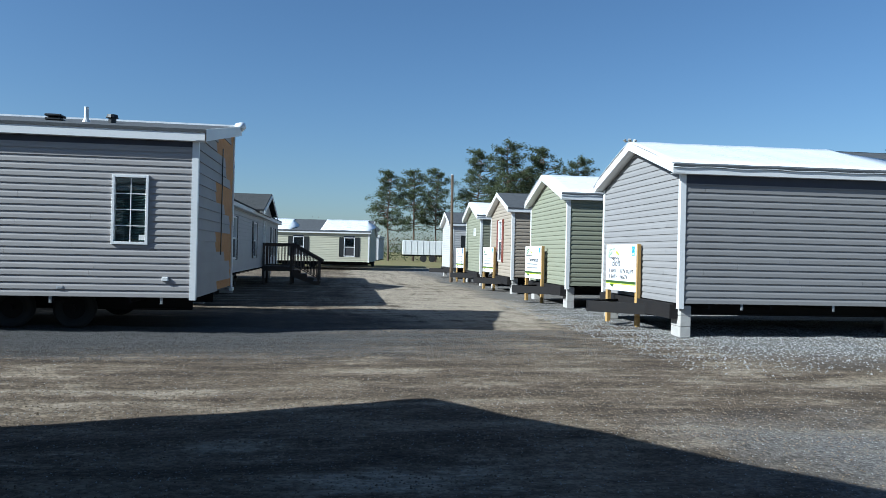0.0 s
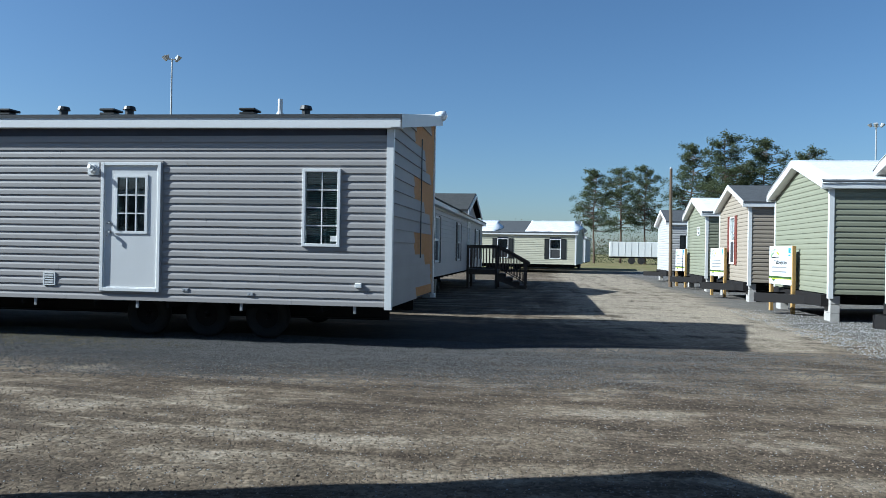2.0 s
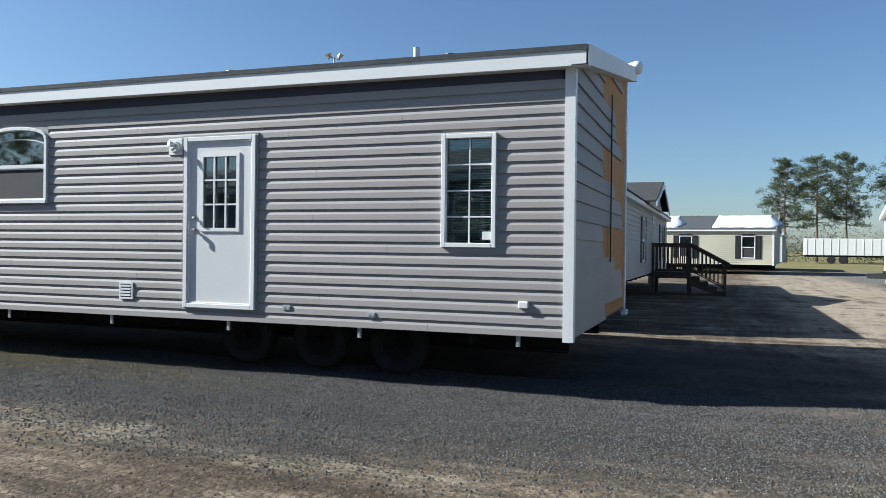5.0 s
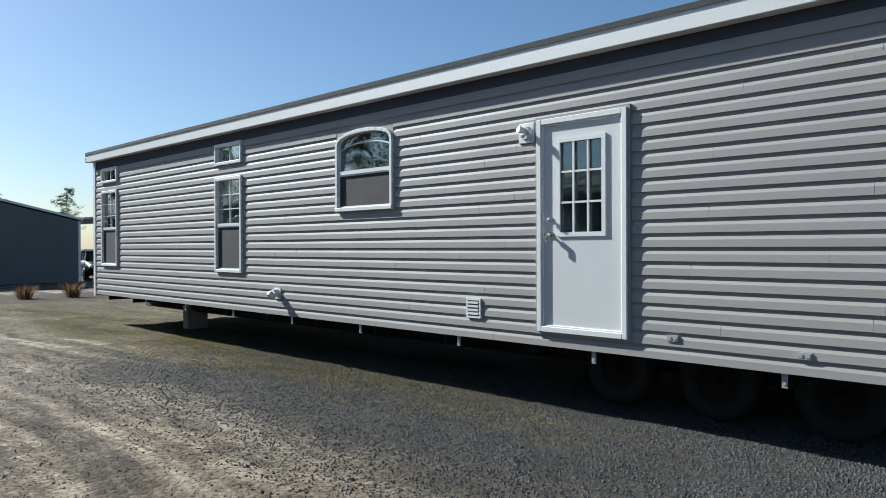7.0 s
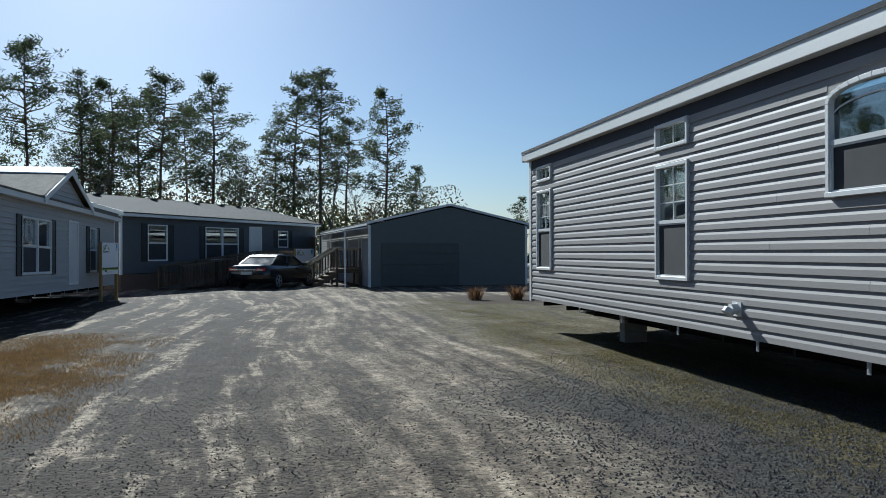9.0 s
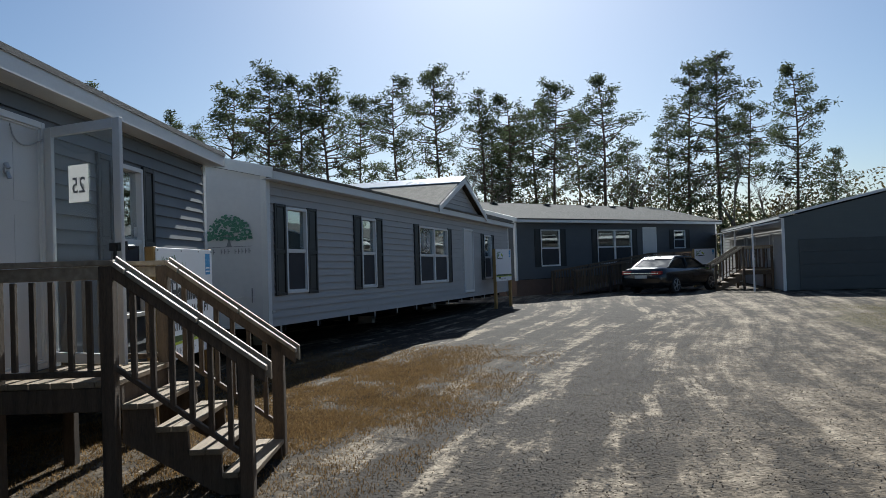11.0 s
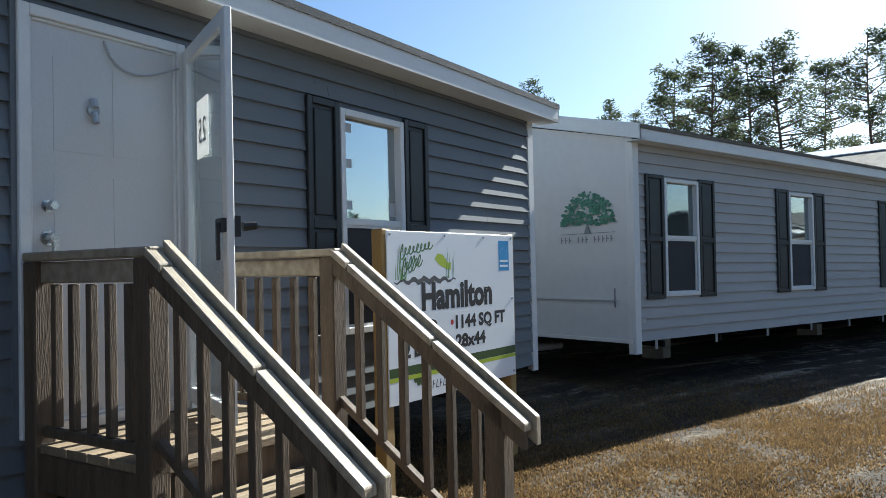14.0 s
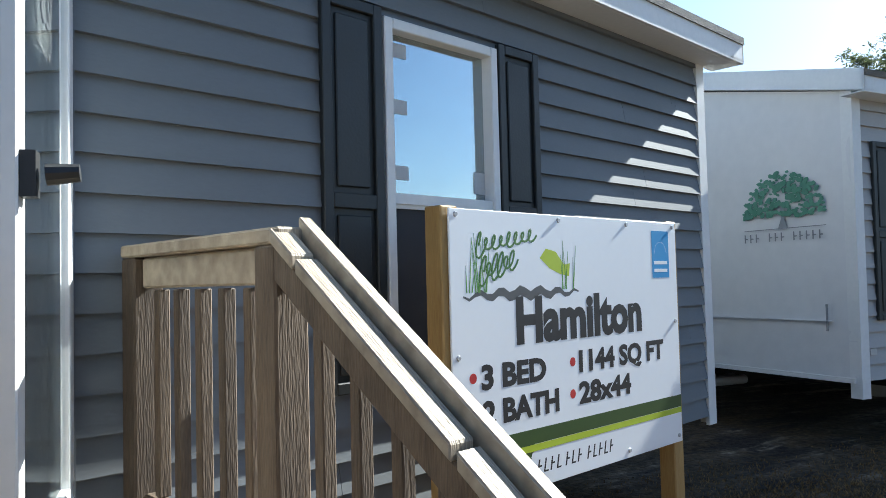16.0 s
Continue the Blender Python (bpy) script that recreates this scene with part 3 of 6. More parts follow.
def front_door(house, m, x0, x1, z0, z1, glass_grid=True, knob_left=True, simple=False, channel=None):
    """A white steel door in its casing, with a nine-light window."""
    bm = bmesh.new()
    ring_box(bm, x0, x1, z0, z1, 0.05, -0.05, 0.05)
    ring_box(bm, x0 + 0.05, x1 - 0.05, z0 + 0.05, z1 - 0.05, 0.015, -0.035, 0.05)
    part("door_frame", bm, WHITE, house, m=m, bevel=0.004)
    if channel:
        bm = bmesh.new()
        ring_box(bm, x0 - 0.024, x1 + 0.024, z0 - 0.024, z1 + 0.024, 0.023, -0.032, 0.0)
        part("siding_channel", bm, channel, house, m=m)
    a, b, c, d = x0 + 0.065, x1 - 0.065, z0 + 0.065, z1 - 0.065
    w = b - a
    gl = (a + w * 0.22, b - w * 0.22, c + (d - c) * 0.46, d - (d - c) * 0.085) if glass_grid else None
    bm = bmesh.new()
    if gl:
        box(bm, a, gl[0], -0.02, 0.025, c, d), box(bm, gl[1], b, -0.02, 0.025, c, d)
        box(bm, gl[0], gl[1], -0.02, 0.025, c, gl[2]), box(bm, gl[0], gl[1], -0.02, 0.025, gl[3], d)
    else:
        box(bm, a, b, -0.02, 0.025, c, d)
    bmesh.ops.remove_doubles(bm, verts=list(bm.verts), dist=0.0005)
    door = part("door", bm, DOOR_WHITE, house, m=m)
    if not gl:
        for p, q in ((0.10, 0.30), (0.36, 0.62), (0.68, 0.92)):
            for u, v in ((0.14, 0.46), (0.54, 0.86)):
                bm = bmesh.new()
                box(bm, a + w * u, a + w * v, -0.0225, -0.019, c + (d - c) * p, c + (d - c) * q)
                part("raised_panel", bm, DOOR_WHITE, door, m=m)
    if gl:
        bm = bmesh.new()
        ring_box(bm, gl[0] - 0.03, gl[1] + 0.03, gl[2] - 0.03, gl[3] + 0.03, 0.04, -0.034, -0.018)
        for k in (1, 2):
            x, z = gl[0] + (gl[1] - gl[0]) * k / 3, gl[2] + (gl[3] - gl[2]) * k / 3
            box(bm, x - 0.009, x + 0.009, -0.03, -0.012, gl[2], gl[3]), box(bm, gl[0], gl[1], -0.029, -0.013, z - 0.009, z + 0.009)
        part("light_frame", bm, WHITE, door, m=m)
        bm = bmesh.new()
        box(bm, gl[0], gl[1], -0.006, 0.0, gl[2], gl[3])
        p = part("pane", bm, GLASS, door, m=m)
        p.visible_shadow = False
        # near-black board added behind the pane, the room's shade put into its colour
        bm = bmesh.new()
        box(bm, gl[0] - 0.02, gl[1] + 0.02, 0.3, 0.31, gl[2] - 0.1, gl[3] + 0.05)
        part("dark_interior", bm, SCREEN, door, m=m)
    if not simple:
        kx = a + 0.07 if knob_left else b - 0.07
        for dz, r in ((0.0, 0.026), (0.14, 0.022)):
            bm = bmesh.new()
            z = c + (d - c) * 0.455 + dz
            tube(bm, (kx, -0.02, z), (kx, -0.03, z), r * 1.3, n=16), tube(bm, (kx, -0.03, z), (kx, -0.055, z), r * 0.5, n=10)
            tube(bm, (kx, -0.055, z), (kx, -0.085, z), r, r * 0.8, n=16)
            if not dz:
                box(bm, kx - 0.012, kx + 0.012, -0.09, -0.075, z - 0.07, z)
            part("door_handle" if not dz else "deadbolt", bm, CHROME, door, m=m)
    return door


# ---- ground ----
def ground_mat():
    m = bpy.data.materials.new("yard_ground")
    m.use_nodes = True
    N, L = m.node_tree.nodes, m.node_tree.links
    p = N["Principled BSDF"]
    p.inputs["Specular IOR Level"].default_value = 0.15
    tc = N.new("ShaderNodeTexCoord")
    pos = tc.outputs["Object"]

    def noise_tex(scale, detail=4, stretch=None, rot=0.0, rough=0.55):
        n = N.new("ShaderNodeTexNoise")
        n.inputs["Scale"].default_value, n.inputs["Detail"].default_value, n.inputs["Roughness"].default_value = scale, detail, rough
        if stretch:
            mp = N.new("ShaderNodeMapping")
            mp.inputs["Scale"].default_value, mp.inputs["Rotation"].default_value = stretch, (0, 0, radians(rot))
            L.new(pos, mp.inputs[0]), L.new(mp.outputs[0], n.inputs[0])
        else:
            L.new(pos, n.inputs[0])
        return n.outputs[0]

    def op(kind, a, b=0.0, c=0.0):
        n = N.new("ShaderNodeMath")
        n.operation = kind
        for i, v in enumerate((a, b, c)):
            if isinstance(v, (int, float)):
                n.inputs[i].default_value = v
            else:
                L.new(v, n.inputs[i])
        return n.outputs[0]

    def step(v, a, b, lo=0.0, hi=1.0):
        n = N.new("ShaderNodeMapRange")
        n.interpolation_type = "SMOOTHSTEP"
        n.inputs[1].default_value, n.inputs[2].default_value, n.inputs[3].default_value, n.inputs[4].default_value = a, b, lo, hi
        L.new(v, n.inputs[0])
        return n.outputs[0]

    def blend(f, a, b):
        n = N.new("ShaderNodeMix")
        n.data_type = "RGBA"
        for s, v in ((0, f), (6, a), (7, b)):
            if isinstance(v, tuple):
                n.inputs[s].default_value = (*v, 1)
            elif isinstance(v, float):
                n.inputs[s].default_value = v
            else:
                L.new(v, n.inputs[s])
        return n.outputs[2]

    big, mid, fine, grit = noise_tex(0.35, 5), noise_tex(1.6, 8, rough=0.68), noise_tex(14, 5, rough=0.65), noise_tex(90, 3)
    xyz = N.new("ShaderNodeSeparateXYZ")
    L.new(pos, xyz.inputs[0])
    wob = op("MULTIPLY_ADD", big, 3.0, -1.5)
    wob2 = op("MULTIPLY_ADD", mid, 2.4, -1.2)
    x = op("ADD", op("ADD", xyz.outputs[0], wob), wob2)
    y = op("ADD", op("ADD", xyz.outputs[1], wob), wob2)
    # packed dirt with streaks left by wheels
    warp = N.new("ShaderNodeVectorMath")
    warp.operation = "MULTIPLY_ADD"
    drift = N.new("ShaderNodeTexNoise")
    drift.inputs["Scale"].default_value, drift.inputs["Detail"].default_value = 0.075, 1
    L.new(pos, drift.inputs[0])
    L.new(drift.outputs["Color"], warp.inputs[0])
    warp.inputs[1].default_value = (4.0, 3.2, 0)
    L.new(pos, warp.inputs[2])

    def tracks(stretch, rot, rough):
        n, mp = N.new("ShaderNodeTexNoise"), N.new("ShaderNodeMapping")
        n.inputs["Scale"].default_value, n.inputs["Detail"].default_value, n.inputs["Roughness"].default_value = 1.0, 7, rough
        mp.inputs["Scale"].default_value, mp.inputs["Rotation"].default_value = stretch, (0, 0, radians(rot))
        L.new(warp.outputs[0], mp.inputs[0]), L.new(mp.outputs[0], n.inputs[0])
        return n.outputs[0]

    streak_x = op("ADD", op("MULTIPLY", tracks((0.10, 2.1, 1), 4, 0.66), 0.6), op("MULTIPLY", tracks((0.5, 3.2, 1), -6, 0.7), 0.4))
    streak_y = op("ADD", op("MULTIPLY", tracks((2.1, 0.10, 1), -4, 0.66), 0.6), op("MULTIPLY", tracks((3.0, 0.5, 1), 5, 0.7), 0.4))
    lane = op("MULTIPLY", step(y, 12.5, 15.5), step(x, -3, -1))
    streak = op("ADD", op("MULTIPLY", streak_x, op("SUBTRACT", 1.0, lane)), op("MULTIPLY", streak_y, lane))
    streak = op("ADD", op("MULTIPLY", streak, 0.74), op("MULTIPLY", noise_tex(5.0, 8, rough=0.72), 0.26))
    patch = noise_tex(1.0, 10, stretch=(0.7, 1.5, 1), rot=5, rough=0.74)
    worn = op("ADD", op("MULTIPLY", streak, 0.55), op("MULTIPLY", patch, 0.45))
    dirt = blend(step(worn, 0.43, 0.56), (0.050, 0.037, 0.025), (0.185, 0.145, 0.099))
    dirt = blend(op("MULTIPLY", step(fine, 0.40, 0.62), 0.5), dirt, (0.095, 0.071, 0.049))
    sand_m = op("MULTIPLY", step(worn, 0.50, 0.58), step(big, 0.42, 0.54))
    dirt = blend(op("MULTIPLY", sand_m, 0.85), dirt, (0.29, 0.245, 0.185))
    sandy_lane = op("MULTIPLY", op("MULTIPLY", step(x, -0.5, 1.2), step(x, 5.2, 4.0)), step(y, 13.0, 16.5))
    dirt = blend(op("MULTIPLY", op("MULTIPLY", sandy_lane, step(worn, 0.40, 0.52)), 0.85), dirt, (0.33, 0.28, 0.212))
    # pale sand of the drive that leads past the porch
    west = step(x, -6.0, -9.5)
    worn_w = op("ADD", op("MULTIPLY", streak, 0.72), op("MULTIPLY", patch, 0.28))
    pale = blend(step(worn_w, 0.45, 0.53), (0.044, 0.034, 0.025), (0.210, 0.168, 0.121))
    pale = blend(op("MULTIPLY", step(fine, 0.42, 0.65), 0.5), pale, (0.075, 0.064, 0.053))
    pale = blend(op("MULTIPLY", step(worn_w, 0.51, 0.58), 0.85), pale, (0.40, 0.334, 0.248))
    base = blend(west, dirt, pale)
    # crushed stone
    vor = N.new("ShaderNodeTexVoronoi")
    vor.inputs["Scale"].default_value = 42
    L.new(pos, vor.inputs[0])
    stone = blend(step(grit, 0.38, 0.62), (0.017, 0.0165, 0.016), (0.060, 0.058, 0.055))
    stone = blend(op("MULTIPLY", step(mid, 0.42, 0.62), 0.45), stone, (0.062, 0.052, 0.041))
    pale_stone = blend(step(grit, 0.38, 0.62), (0.075, 0.073, 0.071), (0.22, 0.214, 0.205))
    pale_stone = blend(op("MULTIPLY", step(mid, 0.42, 0.62), 0.4), pale_stone, (0.17, 0.145, 0.11))
    g1 = op("MULTIPLY", step(y, 9.6, 11.6), op("MULTIPLY", step(x, -14.5, -11.5), step(y, 19, 16)))
    g1 = op("MULTIPLY", g1, step(x, 3.5, -2.5))
    g2 = op("MULTIPLY", step(x, 4.8, 6.6), step(xyz.outputs[1], 8.5, 12.0))
    g3 = op("MULTIPLY", op("MULTIPLY", step(x, 4.2, 5.2), step(y, 14, 17)), 0.75)
    g4 = op("MULTIPLY", op("MULTIPLY", step(x, 1.8, 3.4), step(y, 7.2, 5.2)), 0.85)
    base = blend(g1, base, stone)
    base = blend(op("MAXIMUM", op("MAXIMUM", g2, g3), g4), base, pale_stone)
    # dormant grass
    turf = blend(step(fine, 0.3, 0.7), (0.028, 0.020, 0.011), (0.105, 0.070, 0.034))
    t1 = op("MULTIPLY", op("MULTIPLY", step(x, -9.5, -11.0), step(x, -20.5, -17)), op("MULTIPLY", step(y, 6.2, 5.0), step(y, -3, 1)))
    t2 = op("MULTIPLY", op("MULTIPLY", step(x, -10.5, -13.5), step(x, -31, -28)), op("MULTIPLY", step(y, 10.9, 11.9), step(y, 19, 15)))
    tm = op("MULTIPLY", t1, op("MULTIPLY", step(mid, 0.36, 0.50), step(patch, 0.38, 0.50)))
    base = blend(op("MULTIPLY", tm, 0.85), base, turf)
    weeds = blend(step(fine, 0.35, 0.65), (0.040, 0.034, 0.015), (0.125, 0.100, 0.040))
    edge = op("MULTIPLY", op("MULTIPLY", step(x, -4.5, -7.5), step(x, -24, -18)), op("MULTIPLY", step(y, 11.5, 12.3), step(y, 14.2, 13.2)))
    base = blend(op("MULTIPLY", op("MULTIPLY", op("MAXIMUM", t2, edge), 0.9), step(patch, 0.38, 0.52)), base, weeds)
    bed = op("MULTIPLY", op("MULTIPLY", step(x, -31, -29.6), step(x, -25.2, -26.4)), op("MULTIPLY", step(y, 12.6, 13.4), step(y, 18, 17)))
    base = blend(op("MULTIPLY", bed, 0.9), base, (0.048, 0.031, 0.020))
    damp = op("MULTIPLY", op("MULTIPLY", step(x, -6.5, -9.0), step(x, -36, -28)), op("MULTIPLY", step(y, 9.4, 7.2), step(worn_w, 0.555, 0.50)))
    base = blend(op("MULTIPLY", damp, op("SUBTRACT", 0.95, tm)), base, (0.040, 0.031, 0.024))
    # single small stones and crumbs
    crumb = N.new("ShaderNodeTexVoronoi")
    crumb.inputs["Scale"].default_value = 30
    L.new(pos, crumb.inputs[0])
    sep = N.new("ShaderNodeSeparateColor")
    L.new(crumb.outputs["Color"], sep.inputs[0])
    val = N.new("ShaderNodeHueSaturation")
    L.new(base, val.inputs["Color"]), L.new(step(sep.outputs[0], 0.0, 1.0, 0.66, 1.10), val.inputs["Value"])
    base = val.outputs[0]
    far = N.new("ShaderNodeVectorMath")
    far.operation = "LENGTH"
    L.new(pos, far.inputs[0])
    field = blend(step(big, 0.35, 0.65), (0.20, 0.16, 0.08), (0.13, 0.13, 0.05))
    base = blend(step(far.outputs["Value"], 62, 75), base, field)
    L.new(base, p.inputs["Base Color"])
    p.inputs["Roughness"].default_value = 0.92
    height = op("ADD", op("ADD", op("MULTIPLY", streak, 1.8), op("MULTIPLY", fine, 0.7)), op("MULTIPLY", crumb.outputs[0], -0.5))
    height = op("ADD", height, op("MULTIPLY", grit, 0.25))
    b = N.new("ShaderNodeBump")
    b.inputs["Strength"].default_value, b.inputs["Distance"].default_value = 0.75, 0.022
    L.new(height, b.inputs["Height"]), L.new(b.outputs[0], p.inputs["Normal"])
    return m


def axis_steps(lo, hi, d):
    core = list(np.arange(lo, hi, d))
    out, s, v = [], d, hi
    while v < 2500:
        out.append(v)
        s *= 1.35
        v += s
    low, s, v = [], d, lo - d
    while v > -2500:
        low.append(v)
        s *= 1.35
        v -= s
    return low[::-1] + core + out


def ground_z(x, y):
    """Gentle swells, wheel ruts along the drive and small churned lumps."""
    rough_ = min(1.0, max(0.0, (-5.0 - x) / 4.0))
    z = 0.030 * noise.noise((x * 0.5, y * 1.3, 0)) + 0.014 * noise.noise((x * 1.2, y * 3.1, 4))
    return z + (0.009 + 0.006 * rough_) * noise.noise((x * 1.6, y * 2.6, 7)) + (0.004 + 0.002 * rough_) * noise.noise((x * 3.6, y * 4.9, 2))


gx, gy = axis_steps(-26, 10, 0.12), axis_steps(-3, 22, 0.12)
gv, gf = [], []
for yy in gy:
    for xx in gx:
        fade = 1.0 if -26 < xx < 10 and -3 < yy < 22 else 0.0
        hgt = ground_z(xx, yy) if fade else 0.0
        gv.append((xx, yy, hgt))
for j in range(len(gy) - 1):
    for i in range(len(gx) - 1):
        k = j * len(gx) + i
        gf.append((k, k + 1, k + len(gx) + 1, k + len(gx)))
ground = raw("ground", gv, gf, ground_mat())
for pl in ground.data.polygons:
    pl.use_smooth = True
tagged(ground, "packed dirt, sand and crushed stone yard with wheel tracks", "ground", kind="structure")

# ---- house A: half of a double-wide, grey dutch-lap siding ----
A_L, A_W, A_ZB, A_ZT = 16.03, 4.15, 0.60, 3.29
AX = -18.68
def ax(x):
    return x - AX
A_open = [(ax(-3.975), ax(-3.40), 1.46, 2.60), (ax(-7.14), ax(-6.175), 0.735, 2.69), (ax(-10.33), ax(-9.24), 1.955, 2.93),
          (ax(-13.48), ax(-12.665), 1.15, 2.58), (ax(-13.48), ax(-12.665), 2.77, 3.09), (ax(-18.24), ax(-17.43), 1.17, 2.64), (ax(-18.24), ax(-17.43), 2.80, 3.09)]
house_a, fa = house_shell("manufactured_house", pose(AX, 12.86, 0), A_L, A_W, A_ZB, A_ZT, 4.0, GREY_SIDING,
                          "grey vinyl-sided half of a double-wide house on its chassis", {"front": A_open}, mono=True, over=0.13, gable_over=0.16, prof=DUTCH, h=0.114, split=("front",), fascia=0.2, frieze=0.2, skip_siding=("right",))
F = fa["front"][0]
front_door(house_a, F, *A_open[1], channel=GREY_SIDING)
window(house_a, F, *A_open[0], cols=2, rows=4, sash=False, blind=True)
window(house_a, F, *A_open[2], arch=True)
for o in (A_open[3], A_open[5]):
    window(house_a, F, *o, cols=2, rows=3, upper_grid=True)
for o in (A_open[4], A_open[6]):
    window(house_a, F, *o, cols=2, rows=1, sash=False)
chassis(house_a, A_L, A_W, A_ZB, wheels=[ax(v) for v in (-4.75, -5.75, -6.75)], straps=[ax(v) for v in (-3.17, -4.9, -6.55, -8.23, -9.9, -11.4, -13.0, -14.6, -16.2)],
        piers=[(ax(-16.3), 1.0), (ax(-16.3), 3.1)])

# ---- house B: blue-grey double-wide with the porch ----
B_M = pose(-4.0507, 5.8733, 0, 0, 0, 198.0)
B_L, B_W = 11.66, 8.13
B_open = [(6.79, 7.645, 0.80, 2.67), (8.865, 9.56, 1.06, 2.55), (1.9, 2.7, 1.02, 2.6), (4.2, 5.0, 1.02, 2.6)]
house_b, fb = house_shell("manufactured_house", B_M, B_L, B_W, 0.545, 2.95, 4.0, BLUE_SIDING, "blue-grey vinyl-sided double-wide house with black shutters", {"front": B_open},
                          over=0.23, gable_over=0.2, prof=LAP, split=("front",), fascia=0.17, drop=0.06, h=0.1205)
front_door(house_b, F, *B_open[0], glass_grid=False, channel=BLUE_SIDING)
for o in B_open[1:]:
    window(house_b, F, *o, shutters=0.30, glass=MIRROR_GLASS)
chassis(house_b, B_L, B_W, 0.545, wheels=(5.0, 5.9), straps=(1, 3, 5, 8.5, 10.5))

# ---- house C: pale grey double-wide, plastic sheet on its end ----
C_L, C_W = 16.3, 8.13
C_M = pose(-16.92, 2.10, 0, 0, 0, 180) @ pose(0, 0, 0, 0, 0.7, 0)
C_open = [(0.54, 1.24, 1.09, 2.48), (3.48, 4.20, 1.09, 2.48), (6.85, 9.07, 1.09, 2.48), (10.58, 11.57, 0.74, 2.58), (12.88, 13.78, 1.09, 2.48)]
house_c, fc = house_shell("manufactured_house", C_M, C_L, C_W, 0.60, 2.92, 3.88, PALE_SIDING, "pale grey vinyl-sided house with black shutters and a plastic-sheeted end", {"front": C_open},
                          over=0.2, gable_over=0.12, prof=LAP, split=("front",), fascia=0.17, roof=TAN_SHINGLE, drop=0.14, skip_siding=("left",))
for o in (C_open[0], C_open[1], C_open[4]):
    window(house_c, F, *o, shutters=0.34)
window(house_c, F, C_open[2][0], (C_open[2][0] + C_open[2][1]) / 2, *C_open[2][2:])
window(house_c, F, (C_open[2][0] + C_open[2][1]) / 2, C_open[2][1], *C_open[2][2:])
for a in (C_open[2][0] - 0.355, C_open[2][1] + 0.015):
    shutter_panel(house_c, F, a, a + 0.34, 1.07, 2.51, SHUTTER)
front_door(house_c, F, *C_open[3], glass_grid=False, simple=True)
chassis(house_c, C_L, C_W, 0.60, piers=((3.0, 1.9), (8.0, 1.9), (13.0, 1.9), (3.0, 6.2), (13.0, 6.2)), straps=[0.4 + 1.25 * k for k in range(11)])

# ---- house D: slate double-wide with skirting ----
D_M = pose(-37.2, 1.5, 0, 0, 0, 146.3)
D_L, D_W = 14.7, 8.13
D_open = [(1.46, 2.63, 1.18, 2.74), (5.1, 7.56, 1.18, 2.74), (8.4, 9.46, 0.78, 2.86), (10.9, 11.87, 1.80, 2.72)]
house_d, fd = house_shell("manufactured_house", D_M, D_L, D_W, 0.68, 3.12, 4.1, SLATE_SIDING, "slate grey double-wide house with dark shutters and skirting", {"front": D_open},
                          over=0.3, gable_over=0.15, split=(), roof=GREY_SHINGLE, seg=0)
for o in (D_open[0], D_open[3]):
    window(house_d, F, *o, shutters=0.36)
window(house_d, F, 5.1, 6.33, 1.18, 2.74), window(house_d, F, 6.33, 7.56, 1.18, 2.74)
for a in (4.7, 7.58):
    shutter_panel(house_d, F, a, a + 0.38, 1.16, 2.77, SHUTTER)
front_door(house_d, F, *D_open[2], glass_grid=False, simple=True)
bm = bmesh.new()
box(bm, 0.02, D_L - 0.02, 0.02, 0.08, 0, 0.66), box(bm, 0.02, 0.08, 0.08, D_W - 0.02, 0, 0.66), box(bm, D_L - 0.08, D_L - 0.02, 0.08, D_W - 0.02, 0, 0.66)
part("skirting", bm, BRICK_SKIRT, house_d)

# ---- building E: dark garage with gable front ----
E_M = pose(-38.25, 18.97, 0, 0, 0, 185)
garage, fe = house_shell("garage_building", E_M, 16.0, 7.4, 0.02, 2.72, 3.55, GARAGE_SIDING, "dark grey gable-fronted building beside the drive", {}, over=0.12, gable_over=0.1, split=(), seg=0, fascia=0.1, skip_siding=("back",), roof=GREY_SHINGLE)
siding(garage, PALE_SIDING, fe["back"][0], 16.0, 0.02, 2.66, (), LAP, 0.16, False, 0)
for x0_ in (2.6, 7.4, 9.6, 13.6):
    window(garage, fe["back"][0], x0_, x0_ + 0.8, 1.15, 2.2)

# ---- house F: grey house behind A, stairs at its side ----
F_open = [(9.5, 10.4, 1.1, 2.4), (13.0, 13.9, 0.72, 2.6), (16.5, 17.4, 1.1, 2.4), (4.0, 4.9, 1.1, 2.4), (18.8, 19.6, 1.1, 2.4)]
house_f, ff = house_shell("manufactured_house", pose(-3.5, 18.9, 0, 0, 0, 90), 20.1, 8.13, 0.7, 2.72, 3.45, PALE_SIDING, "grey vinyl-sided house with dark shutters and grey roof",
                          {"front": F_open}, over=0.2, gable_over=0.15, split=(), roof=GREY_SHINGLE, seg=0)
for o in (F_open[0], F_open[2], F_open[3], F_open[4]):
    window(house_f, F, *o, shutters=0.3)
front_door(house_f, F, *F_open[1], simple=True)
chassis(house_f, 20.1, 8.13, 0.7, wheels=(9, 10), piers=((1, 0.4), (6, 0.4), (19, 0.4)))

# ---- house G at the end of the lane ----
G_open = [(5.6, 6.4, 1.0, 2.4), (9.35, 10.15, 1.0, 2.4)]
house_g, fg = house_shell("manufactured_house", pose(-9.4, 57.4, 0, 0, 0, -6), 11.2, 8.1, 0.62, 2.75, 3.7, CREAM_SIDING, "cream vinyl-sided house with black shutters, roof half wrapped",
                          {"front": G_open}, over=0.15, gable_over=0.15, split=(), seg=0)
for o in G_open:
    window(house_g, F, *o, shutters=0.35)
chassis(house_g, 11.2, 8.1, 0.62, wheels=(5, 6))

